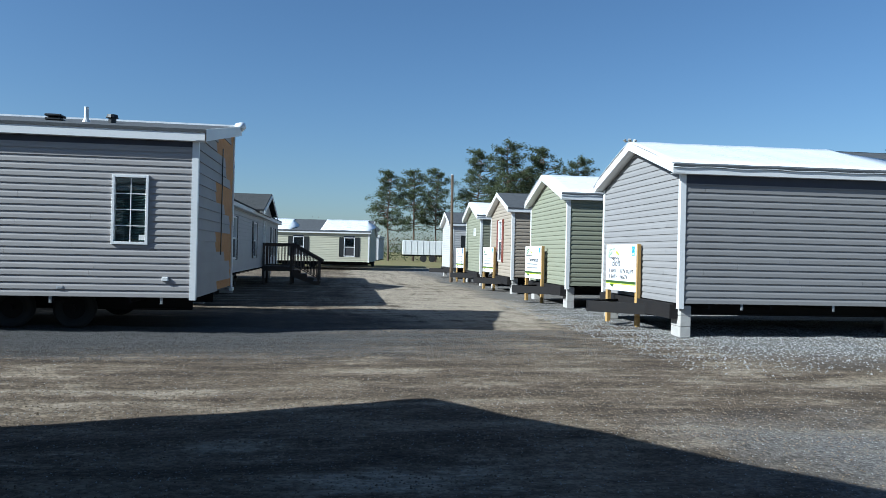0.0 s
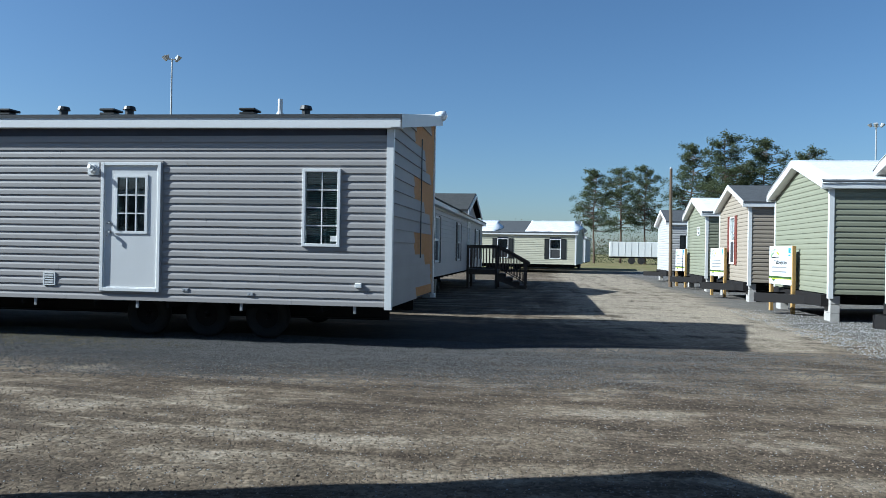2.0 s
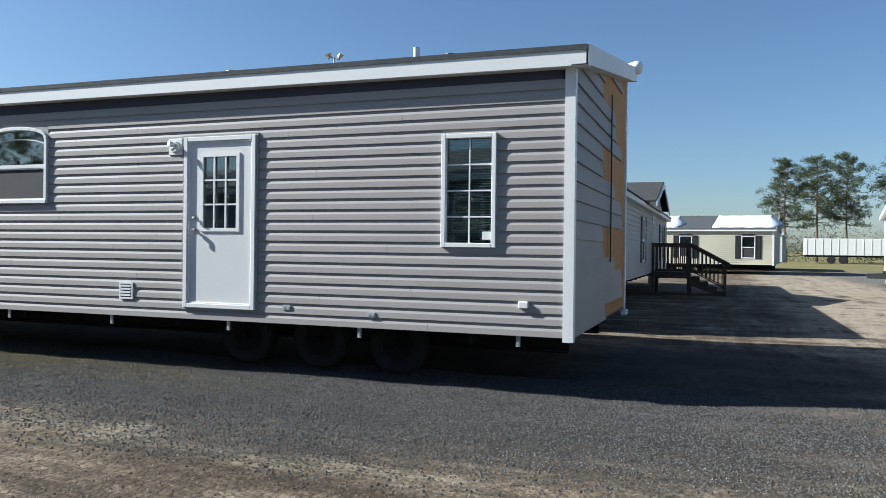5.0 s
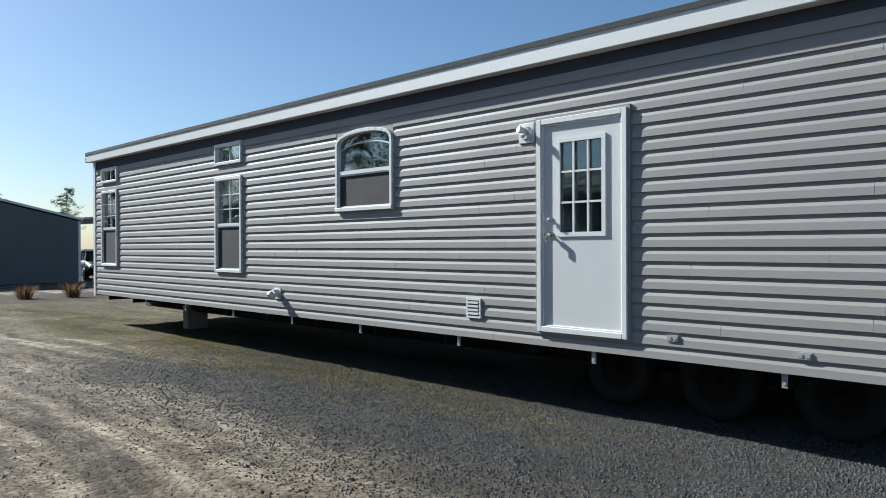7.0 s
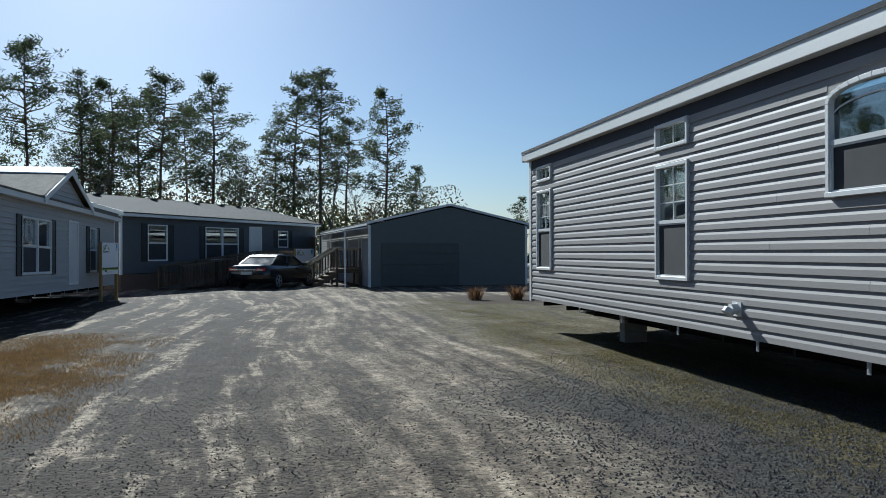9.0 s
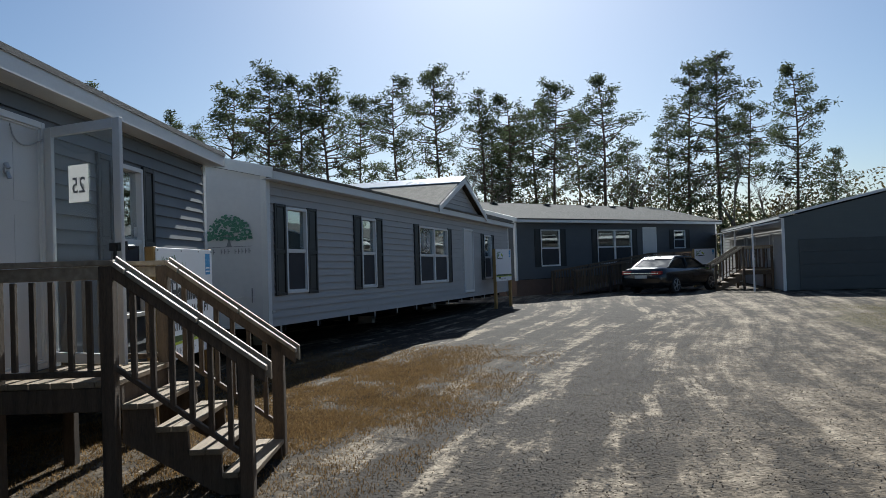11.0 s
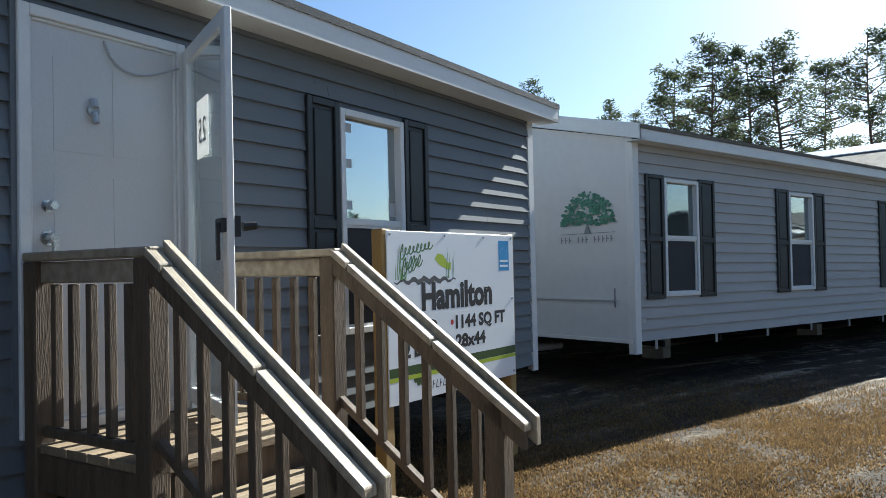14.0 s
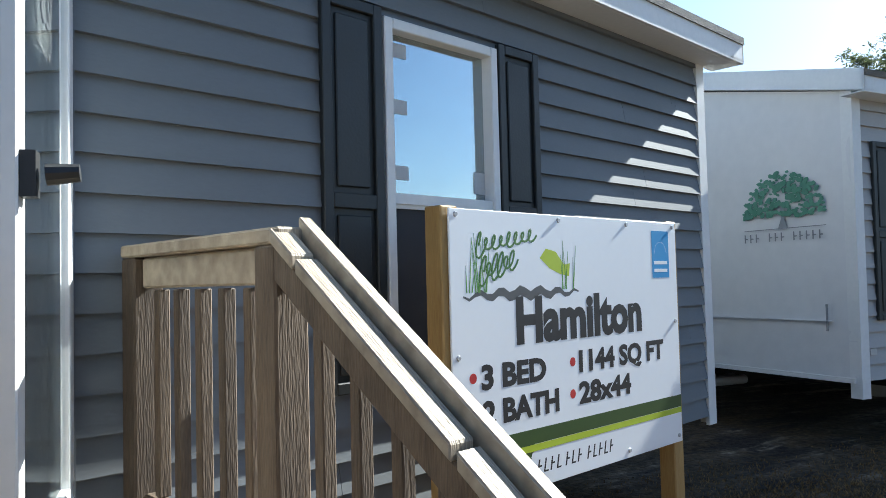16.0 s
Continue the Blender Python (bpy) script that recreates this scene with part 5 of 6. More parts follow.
# signs of the row: faces look down the lane
for k, (sy, title) in enumerate(((14.75, "Bolt"), (22.0, "Yellowjacket"), (29.25, ""), (36.6, ""))):
    sx = 5.72 if k == 0 else 5.66
    ln = (("3 BED", 0.10, 0.61, 0.105, 0.25), ("2 BATH", 0.10, 0.735, 0.105, 0.30), ("1176 SQ FT", 0.49, 0.61, 0.105, 0.44), ("16x76", 0.49, 0.735, 0.105, 0.25)) if k == 0 else ()
    sg = yard_sign(pose(sx - 0.15, sy + 1.30, 0, 0, 0, -83), 1.32, 0.98, 1.70, title if title else " ", ln, "yard signs", "white printed sign on yellow pine posts before a house end" if title else "far white printed sign with unreadable lettering before a house end",
                   tsize=0.22 if k == 0 else 0.15)
    if k:
        for r in range(2 + (not title)):
            bm = bmesh.new()
            box(bm, 0.16, 1.05, -0.002, 0.0005, 1.70 - 0.98 * (0.46 + 0.115 * (r + (1 if title else 0))), 1.70 - 0.98 * (0.42 + 0.115 * (r + (1 if title else 0))))
            part("print_bar", bm, GREY_INK, sg)


def drawbar(house, w):
    """The black towing frame that sticks out under the end of a single-wide."""
    bm = bmesh.new()
    for y0 in (w * 0.24, w * 0.76):
        prism(bm, [(-1.05, w / 2 - 0.05 if y0 < w / 2 else w / 2 + 0.05), (-1.05, w / 2 + 0.02 if y0 < w / 2 else w / 2 - 0.02), (0.3, y0 + 0.05), (0.3, y0 - 0.05)], 0.30, 0.52, axis="z")
    part("towing_frame", bm, STEEL_DARK, house)
    bm = bmesh.new()
    box(bm, -0.12, 0.1, 0.15, w - 0.15, 0.33, 0.60)
    part("end_beam", bm, STEEL_DARK, house)


for hs, fh in row_houses:
    drawbar(hs, 4.3)


def roof_wrap(house, L0, L1, W, zt, ridge, over=0.12, go=0.22, both=True):
    """White plastic film stretched over part of a gable roof, with folds and a ragged inner end."""
    slope = (ridge - zt) / (W / 2)
    for side in (0, 1) if both else (0,):
        bm = bmesh.new()
        nx, ny = 26, 8
        grid = []
        for i in range(nx + 1):
            col = []
            for j in range(ny + 1):
                f = j / ny
                y = -over - 0.02 + (W / 2 + over + 0.02) * f
                x = (L0 - go - 0.02) + (L1 - L0 + go) * i / nx
                if i == nx:
                    x += 0.5 * math.sin(f * 5) + 0.4 * f
                z = zt + slope * y + 0.162 + 0.02 * abs(noise.noise((x * 0.9 + f * 2.0, f * 2, side))) + 0.012 * math.sin(x * 3 + f * 4) ** 2
                if j == 0:
                    z -= 0.07
                col.append(bm.verts.new((x, y if side == 0 else W - y, z)))
            grid.append(col)
        for i in range(nx):
            for j in range(ny):
                bm.faces.new((grid[i][j], grid[i + 1][j], grid[i + 1][j + 1], grid[i][j + 1]))
        ob = part("roof_wrap", bm, WRAP, house, "white plastic film stretched over the roof end", smooth=True)
        so = ob.modifiers.new("thickness", "SOLIDIFY")
        so.thickness, so.offset = 0.006, 1


roof_wrap(row_houses[0][0], 0.0, 4.4, 4.3, 3.02, 3.68)
roof_wrap(row_houses[1][0], 0.0, 9.0, 4.3, 3.02, 3.68)
roof_wrap(row_houses[3][0], 0.0, 9.0, 4.4, 3.02, 3.68)
roof_wrap(house_g, 7.6, 11.0, 8.1, 2.75, 3.7, go=0.0)
roof_wrap(house_g, 0.0, 5.2, 8.1, 2.75, 3.7, go=0.0)
roof_vent(row_houses[0][0], 5.6, 2.0, 3.78, 2)
roof_vent(row_houses[0][0], 6.4, 1.6, 3.66, 1)

# ---- dressing of house C ----
CL = fc["left"][0]
bm = bmesh.new()
nx, nz = 72, 30
grid = [[None] * (nz + 1) for _ in range(nx + 1)]
for i in range(nx + 1):
    for j in range(nz + 1):
        s = C_W * i / nx
        zt_ = 2.90 + (3.86 - 2.92) * (1 - abs(s - C_W / 2) / (C_W / 2))
        z = 0.60 + (zt_ - 0.60) * j / nz
        d = 0.011 + 0.010 * noise.noise((s * 0.8 + z * 0.5, z * 0.4 - s * 0.3, 2)) + 0.009 * noise.noise((s * 2.6 + z * 2.2, z * 1.2 - s * 1.1, 7))
        grid[i][j] = bm.verts.new((s, -0.012 - d, z))
for i in range(nx):
    for j in range(nz):
        bm.faces.new((grid[i][j], grid[i + 1][j], grid[i + 1][j + 1], grid[i][j + 1]))
sheet = part("end_sheet", bm, WRAP_WALL, house_c, "creased white plastic sheet over the open end", m=CL, smooth=True)
bm = bmesh.new()
for a, b, c, d in ((0.02, C_W - 0.02, 0.58, 0.62), (C_W - 2.6, C_W - 0.2, 1.06, 1.068)):
    box(bm, a, b, -0.055, -0.03, c, d)
part("batten", bm, WHITE, house_c, m=CL)
# printed tree emblem on the sheet: crown of small blots, trunk, and a bar for the name
def tree_emblem(house, m, cx, cz, w, mat_tree, mat_bar):
    rr = random.Random(3)
    bm = bmesh.new()
    for k in range(300):
        a, r = rr.uniform(0, math.pi), math.sqrt(rr.random())
        x, z = cx + w * 0.5 * r * math.cos(a), cz + w * 0.46 * r * math.sin(a) * (0.9 + 0.2 * rr.random()) + 0.02
        q = rr.uniform(0.014, 0.032)
        pts = [(x + q * math.cos(t) * rr.uniform(0.7, 1.2), z + q * 0.7 * math.sin(t) * rr.uniform(0.7, 1.2)) for t in (0, 1.05, 2.1, 3.14, 4.2, 5.2)]
        prism(bm, pts, -0.0445 - 0.00002 * k, -0.0425)
    part("printed_tree", bm, mat_tree, house, m=m)
    bm = bmesh.new()
    prism(bm, [(cx - 0.05, cz - 0.08), (cx + 0.05, cz - 0.08), (cx + 0.018, cz + 0.0), (cx + 0.022, cz + 0.12), (cx - 0.022, cz + 0.12), (cx - 0.018, cz)], -0.0445, -0.0425)
    box(bm, cx - w * 0.5, cx + w * 0.5, -0.0445, -0.0425, cz - 0.085, cz - 0.078)
    part("printed_trunk", bm, mat_bar, house, m=m)
    bm = bmesh.new()
    for k, (f0, f1) in enumerate(((0.0, 0.26), (0.32, 0.56), (0.62, 1.0))):
        x = cx - w * 0.5 + w * f0
        end = cx - w * 0.5 + w * f1
        while x < end - 0.03:
            box(bm, x, x + 0.012, -0.0445, -0.0425, cz - 0.19, cz - 0.115), box(bm, x, x + 0.035, -0.0445, -0.0425, cz - 0.16, cz - 0.15)
            x += 0.062
    part("printed_bar", bm, mat_bar, house, m=m)


tree_emblem(house_c, CL, C_W - 0.64, 1.93, 0.83, TEAL_INK, GREY_INK)
bm = bmesh.new()
box(bm, C_W - 0.25, C_W - 0.235, -0.055, -0.045, 0.98, 1.20)
part("sheet_slit", bm, GREY_INK, house_c, m=CL)
for y in (3.0, 3.14):
    bm = bmesh.new()
    tube(bm, (-0.1, y - 1.4, 0.42), (0.5, y - 1.4, 0.42), 0.045, n=12)
    part("drain_pipe", bm, STRAP, house_c)
# cross gable over the door
gx0, gx1, gtop = 7.85, 12.55, 3.94
gc = (gx0 + gx1) / 2
bm = bmesh.new()
prism(bm, [(gx0 + 0.2, 2.94), (gx1 - 0.2, 2.94), (gc, gtop - 0.12)], -0.06, 0.10)
part("cross_gable_wall", bm, CORE, house_c)
siding(house_c, PALE_SIDING, Matrix.Translation((0, -0.06, 0)), gx1, 2.94, gtop - 0.14, (), LAP, 0.127, False, 0, lambda z: (gx0 + 0.2 + (z - 2.94) / (gtop - 3.06) * (gc - gx0 - 0.2), gx1 - 0.2 - (z - 2.94) / (gtop - 3.06) * (gc - gx0 - 0.2)), 4)
for xe in (gx0, gx1):
    bm = bmesh.new()
    prism(bm, [(xe, 3.00), (gc, gtop), (gc, gtop + 0.05), (xe, 3.05)], -0.22, 3.6)
    part("cross_gable_roof", bm, TAN_SHINGLE, house_c)
    bm = bmesh.new()
    prism(bm, [(xe, 2.87), (gc, gtop - 0.13), (gc, gtop + 0.03), (xe, 3.03)], -0.245, -0.222)
    part("rake_board", bm, WHITE, house_c)
bm = bmesh.new()
prism(bm, [(gc - 0.5, gtop - 0.14), (gc, gtop + 0.06), (gc + 0.5, gtop - 0.14), (gc + 0.5, gtop - 0.12), (gc, gtop + 0.085), (gc - 0.5, gtop - 0.12)], -0.26, 3.4)
prism(bm, [(gc - 5.5, 3.95), (gc, 3.95), (gc, 4.05), (gc - 5.5, 4.05)], C_W / 2 - 0.35, C_W / 2 + 0.35)
part("ridge_wrap", bm, WRAP, house_c, "white plastic film along the ridge")
for x in (2.2, 4.0):
    roof_vent(house_c, x, 2.6, 3.60, 0)
for x in (2.0, 5.5, 8.5, 10.5, 12.0):
    roof_vent(house_d, x, 3.4, 4.06, 0)
bm = bmesh.new()
for k in range(40):
    t = k / 40 * 2 * math.pi
    for r in (0.10, 0.16, 0.22, 0.28):
        tube(bm, (7.42 + r * math.cos(t), 0.0, 2.14 + r * math.sin(t) * 1.05), (7.42 + r * math.cos(t + 0.16), 0.0, 2.14 + r * math.sin(t + 0.16) * 1.05), 0.010, n=4, caps=False)
part("window_sticker", bm, PAPER, house_c, "pale ring-patterned sticker on the glass")
bm = bmesh.new()
box(bm, 0.08, 0.16, -0.03, -0.012, 0.80, 0.85)
part("data_plate", bm, STRAP, house_c)

# covered walk along the side of the garage building
bm = bmesh.new()
prism(bm, [(7.53, 2.62), (8.5, 2.48), (8.5, 2.44), (7.53, 2.58)], -0.05, 14.0, axis="x")
part("porch_roof", bm, WHITE, garage)
for x in (0.1, 4.5, 9.0, 13.5):
    bm = bmesh.new()
    box(bm, x, x + 0.06, 8.4, 8.46, 0, 2.47)
    part("porch_post", bm, WHITE, garage)

# signs by houses C and D
yard_sign(pose(-29.6, 2.55, 0, 0, 0, 170), 1.2, 1.0, 1.85, " ", (), "yard signs", "white printed sign beside the pale house", tsize=0.1)
yard_sign(pose(-42.6, 8.5, 0, 0, 0, 146), 1.6, 1.05, 1.72, " ", (), "yard signs", "white printed sign beyond the parked car", tsize=0.1)

# ramp in front of house D
ramp = thing("wooden_ramp", D_M, "dark wooden access ramp with picket rails along the house", "ramp")
bm = bmesh.new()
prism(bm, [(1.2, 0.02), (1.2, 0.08), (7.9, 0.72), (10.2, 0.72), (10.2, 0.64), (7.9, 0.64)], -2.0, -0.8)
part("ramp_deck", bm, DARK_LUMBER, ramp)
for yy in (-2.0, -0.85):
    bm = bmesh.new()
    prism(bm, [(1.2, 0.92), (1.2, 1.0), (7.9, 1.62), (10.2, 1.62), (10.2, 1.54), (7.9, 1.54)], yy - 0.03, yy + 0.05)
    part("ramp_rail", bm, LUMBER_SHADED, ramp)
    x = 1.2
    while x < 10.2:
        zz = 0.05 + 0.64 * min(1, max(0, (x - 1.2) / 6.7))
        lumber_part("picket", LUMBER_SHADED, ramp, [(x, x + 0.04, yy - 0.02, yy + 0.02, zz if round(x * 100) % 7 else 0, zz + 0.89)], 0)
        x += 0.17
    for x in (1.2, 3.4, 5.6, 7.9, 10.1):
        lumber_part("post", DARK_LUMBER, ramp, [(x, x + 0.09, yy - 0.045, yy + 0.045, 0, 1.0 + 0.62 * min(1, max(0, (x - 1.2) / 6.7)))], 0)

# stairs of house F, and of the garage building
# cross gable of house F, garage door
bm = bmesh.new()
prism(bm, [(8.7, 2.75), (13.7, 2.75), (11.2, 3.38)], -0.3, 0.05)
part("cross_gable_wall", bm, PALE_SIDING, house_f)
for xe in (8.4, 14.0):
    bm = bmesh.new()
    prism(bm, [(xe, 2.78), (11.2, 3.52), (11.2, 3.58), (xe, 2.84)], -0.5, 3.6)
    part("cross_gable_roof", bm, GREY_SHINGLE, house_f)
    bm = bmesh.new()
    prism(bm, [(xe, 2.66), (11.2, 3.40), (11.2, 3.55), (xe, 2.81)], -0.53, -0.505)
    part("rake_board", bm, WHITE, house_f)
bm = bmesh.new()
for k in range(4):
    box(bm, 0.55, 4.1, -0.05, -0.022, 0.04 + 0.47 * k, 0.50 + 0.47 * k)
part("garage_door", bm, GARAGE_DOOR, garage, m=fe["left"][0], bevel=0.006)
wooden_stairs("side_stairs", pose(-3.5, 18.9, 0, 0, 0, 90), "dark wooden steps with picket rails at a house door", 12.6, 14.2, 1.25, 0.74, 4, 0.275, 0.148, DARK_LUMBER, DARK_LUMBER, DARK_LUMBER, rail=0.95)
E_FM = E_M @ Matrix.Translation((0, 7.4, 0)) @ pose(0, 0, 0, 0, 0, 180)
wooden_stairs("side_stairs", E_FM, "pale wooden steps at the side of the dark building", -3.4, -1.6, 1.2, 0.8, 4, 0.26, 0.16, LUMBER_SHADED, LUMBER_LIT_FLAT, LUMBER_LIT_RAIL, rail=0.95)


# ---- trees ----
def pine(name, seed, H, start, spread, dense, leaf_mat, lean=0.3):
    """Trunk, limbs and a crown of many small needle tufts, as three shared meshes."""
    rr = random.Random(seed)
    bt, bl = bmesh.new(), bmesh.new()
    off = Vector((0, 0, 0))
    bend = [Vector((lean * math.sin(k * 0.5 + seed) * k / 10, lean * math.cos(k * 0.4 + seed * 2) * k / 10, H * k / 10)) for k in range(11)]
    for k in range(10):
        tube(bt, bend[k], bend[k + 1], 0.20 * H / 17 * (1 - 0.085 * k), 0.20 * H / 17 * (1 - 0.085 * (k + 1)), n=7, caps=False)
    verts, faces = [], []

    def tuft(c, size, n):
        for _ in range(n):
            d = Vector((rr.gauss(0, 1), rr.gauss(0, 1), rr.gauss(0, 0.7)))
            d.normalize()
            p = c + d * size * rr.random() ** 0.5
            a = Vector((rr.gauss(0, 1), rr.gauss(0, 1), rr.gauss(0, 0.6))).normalized() * size * rr.uniform(0.20, 0.42)
            b = a.cross(Vector((rr.gauss(0, 1), rr.gauss(0, 1), rr.gauss(0, 1)))).normalized() * size * rr.uniform(0.05, 0.11)
            k = len(verts)
            verts.extend((tuple(p - a - b * 0.4), tuple(p + b), tuple(p + a), tuple(p - b)))
            faces.append((k, k + 1, k + 2, k + 3))
    limbs = int(48 * dense)
    for i in range(limbs):
        f = start + (1 - start) * (i + rr.random()) / limbs
        t = min(f * 10, 9.99)
        base = bend[int(t)].lerp(bend[int(t) + 1], t - int(t))
        g = (f - start) / (1 - start)
        ln = spread * (0.45 + 0.75 * math.sin(math.pi * min(1, g * 0.8 + 0.22))) * rr.uniform(0.5, 1.25)
        az = rr.uniform(0, 2 * math.pi)
        tip = base + Vector((math.cos(az) * ln, math.sin(az) * ln, ln * rr.uniform(0.0, 0.55)))
        midp = base.lerp(tip, 0.5) + Vector((0, 0, -0.06 * ln))
        tube(bl, base, midp, 0.035 * H / 17 + 0.012 * ln, 0.02 * H / 17 + 0.006 * ln, n=5, caps=False)
        tube(bl, midp, tip, 0.02 * H / 17 + 0.006 * ln, 0.012, n=4, caps=False)
        if rr.random() < 0.08:
            continue
        for k in range(rr.randint(4, 7)):
            q = midp.lerp(tip, rr.uniform(0.1, 1.08)) + Vector((rr.gauss(0, 0.32), rr.gauss(0, 0.32), rr.gauss(0.12, 0.16))) * ln * 0.36
            tuft(q, rr.uniform(0.34, 0.70) * (0.7 + 0.3 * spread / 2.6), 19 if dense < 1.6 else 26)
    me = bpy.data.meshes.new("crown")
    me.from_pydata(verts, [], faces)
    me.materials.append(leaf_mat)
    tree = thing(name, Matrix.Identity(4), "tall pine with a bare trunk and ragged needle crown", "tree")
    part("trunk", bt, BARK, tree, smooth=True)
    part("branchwork", bl, BARK, tree)
    crown = new("crown", me)
    crown.parent = tree
    return tree


def bare_tree(name, seed, H):
    rr = random.Random(seed)
    bm = bmesh.new()

    def grow(p, d, ln, r, depth):
        q = p + d * ln
        tube(bm, p, q, r, r * 0.65, n=5 if depth > 2 else 4, caps=False)
        if depth == 0:
            return
        for _ in range(3 if depth > 1 else 4):
            e = (d + Vector((rr.gauss(0, 0.5), rr.gauss(0, 0.5), rr.gauss(0.1, 0.35)))).normalized()
            grow(p.lerp(q, rr.uniform(0.55, 1.0)), e, ln * rr.uniform(0.55, 0.8), r * 0.55, depth - 1)
    grow(Vector((0, 0, 0)), Vector((0, 0, 1)), H * 0.32, 0.14, 5)
    tree = thing(name, Matrix.Identity(4), "bare winter tree with fine grey twigs", "tree")
    part("trunk", bm, TWIGS, tree)
    return tree


GROVE = "pines behind the houses"
kinds = [pine("pine_tree", 11, 17.0, 0.40, 2.3, 1.25, NEEDLES), pine("pine_tree", 23, 17.0, 0.46, 2.0, 1.0, NEEDLES), pine("pine_tree", 31, 17.0, 0.30, 1.9, 1.4, NEEDLES),
         pine("pine_tree", 47, 17.0, 0.52, 2.4, 1.1, NEEDLES), pine("pine_tree", 59, 17.0, 0.36, 2.8, 1.9, NEEDLES)]
SPOTS = [(-45.8, -28.1, 14.0), (-57.0, -30.5, 14.3), (-61.5, -31.2, 14.1), (-59.8, -26.7, 16.4), (-57.9, -22.2, 17.1), (-69.0, -27.0, 15.9), (-60.9, -21.1, 17.0), (-61.9, -19.2, 17.2),
         (-74.1, -21.6, 18.0), (-64.2, -14.0, 16.9), (-61.6, -9.6, 16.6), (-66.4, -7.4, 15.7)]
SPOTS2 = [(-80.5, -8.5, 14.9), (-73.1, -8.5, 14.5), (-67.6, -5.6, 15.3), (-77.9, -5.2, 16.8), (-70.3, -2.2, 16.6), (-80.5, -1.6, 16.0), (-70.8, 1.8, 16.7), (-76.9, 3.3, 12.2),
          (-77.1, 6.7, 14.1), (-73.1, 8.6, 17.4), (-71.1, 10.8, 17.8), (-78.9, 13.6, 15.0), (-70.6, 16.4, 16.0), (-74.2, 19.7, 9.9), (-95.8, 36.5, 8.8)]
SPOTS3 = [(6.1, 104.7, 12.7), (10.2, 111.4, 13.7), (13.0, 107.1, 13.5), (19.3, 108.1, 16.5), (22.2, 102.4, 16.9), (27.2, 114.6, 14.6), (27.5, 104.3, 16.6), (33.7, 106.6, 15.7), (23.8, 117.4, 13.0)]
rt = random.Random(8)
used = set()
for n, (x, y, z) in enumerate(SPOTS + SPOTS2 + SPOTS3):
    k = 4 if n >= len(SPOTS + SPOTS2) else rt.choice((0, 1, 2, 3, 1, 3, 0))
    if n >= len(SPOTS + SPOTS2):
        x, y, z = x * 1.1, y * 1.1, z * 1.08
    s = (z - 0.4) / 17.0
    w = s * (rt.uniform(0.85, 1.15) if n < len(SPOTS + SPOTS2) else rt.uniform(1.0, 1.2))
    m = pose(x, y, -0.05, 0, 0, rt.uniform(0, 360))
    if k not in used:
        used.add(k)
        t_ = kinds[k]
        t_.matrix_world = m
    else:
        t_ = copy_thing(kinds[k], m)
    t_.scale = (w, w, s)
    tagged(t_, "dense green pine in a far clump" if n >= len(SPOTS + SPOTS2) else "", group="far pine clump" if n >= len(SPOTS + SPOTS2) else GROVE)
for k, o in enumerate(kinds):
    if k not in used:
        o.matrix_world = pose(-83, -12 + 6 * k, -0.05)
        tagged(o, group=GROVE)
bare = bare_tree("bare_tree", 5, 12)
bare.matrix_world = pose(-66, 11.5, 0)
tagged(bare, group="bare trees")
for x, y, s in ((-60, -6.5, 0.9), (-63, -25, 0.8), (-70, 4, 1.0), (-52, -30, 1.0), (-68, -15, 0.9), (-72, 14.2, 0.8)):
    b2 = copy_thing(bare, pose(x, y, 0, 0, 0, 70 * s * x))
    b2.scale = (s, s, s)


def thicket(name, label, spots, mat_, seed, tall, wide, n):
    """Low woods at the foot of the pines: one sheet of many small leaf blades."""
    rr = random.Random(seed)
    vs, fs = [], []
    for x, y in spots:
        hh = tall * rr.uniform(0.55, 1.2)
        for _ in range(n):
            a, r = rr.uniform(0, 6.283), wide * math.sqrt(rr.random())
            p = Vector((x + r * math.cos(a), y + r * math.sin(a), hh * rr.random() ** 0.75 * (1 - 0.5 * (r / wide) ** 2)))
            d = Vector((rr.gauss(0, 1), rr.gauss(0, 1), rr.gauss(0, 1))).normalized() * rr.uniform(0.08, 0.24)
            e = d.cross(Vector((rr.gauss(0, 1), rr.gauss(0, 1), rr.gauss(0, 1)))).normalized() * rr.uniform(0.04, 0.11)
            k = len(vs)
            vs += [tuple(p - d), tuple(p + e), tuple(p + d), tuple(p - e)]
            fs.append((k, k + 1, k + 2, k + 3))
    ob = raw(name, vs, fs, mat_)
    return tagged(ob, label, "woods", kind="stuff")


thicket("undergrowth", "dull brown and green brush under the pines", [(-76 + 2.5 * math.sin(k * 1.9), -38 + 1.75 * k) for k in range(36)], DULL_LEAVES, 3, 10.0, 3.0, 1200)
thicket("undergrowth", "dark green brush under the pines", [(-70 + 3 * math.sin(k * 2.3), -34 + 2.6 * k) for k in range(21)], NEEDLES, 4, 8.0, 2.8, 1100)
thicket("far_woods", "far winter woods beyond the lane", [(-60 + 4.2 * k, 168 + 6 * math.sin(k)) for k in range(34)], DULL_LEAVES, 5, 8.5, 5.5, 460)
thicket("far_woods", "dark brush at the foot of the far pines", [(2 + 2.9 * k, 126 + 3 * math.sin(k * 2)) for k in range(14)], NEEDLES, 6, 4.6, 3.2, 380)
thicket("far_woods", "far woods behind the row of houses", [(40 + 9 * k, 90 - 5 * k) for k in range(12)], DULL_LEAVES, 7, 7.0, 6.0, 300)


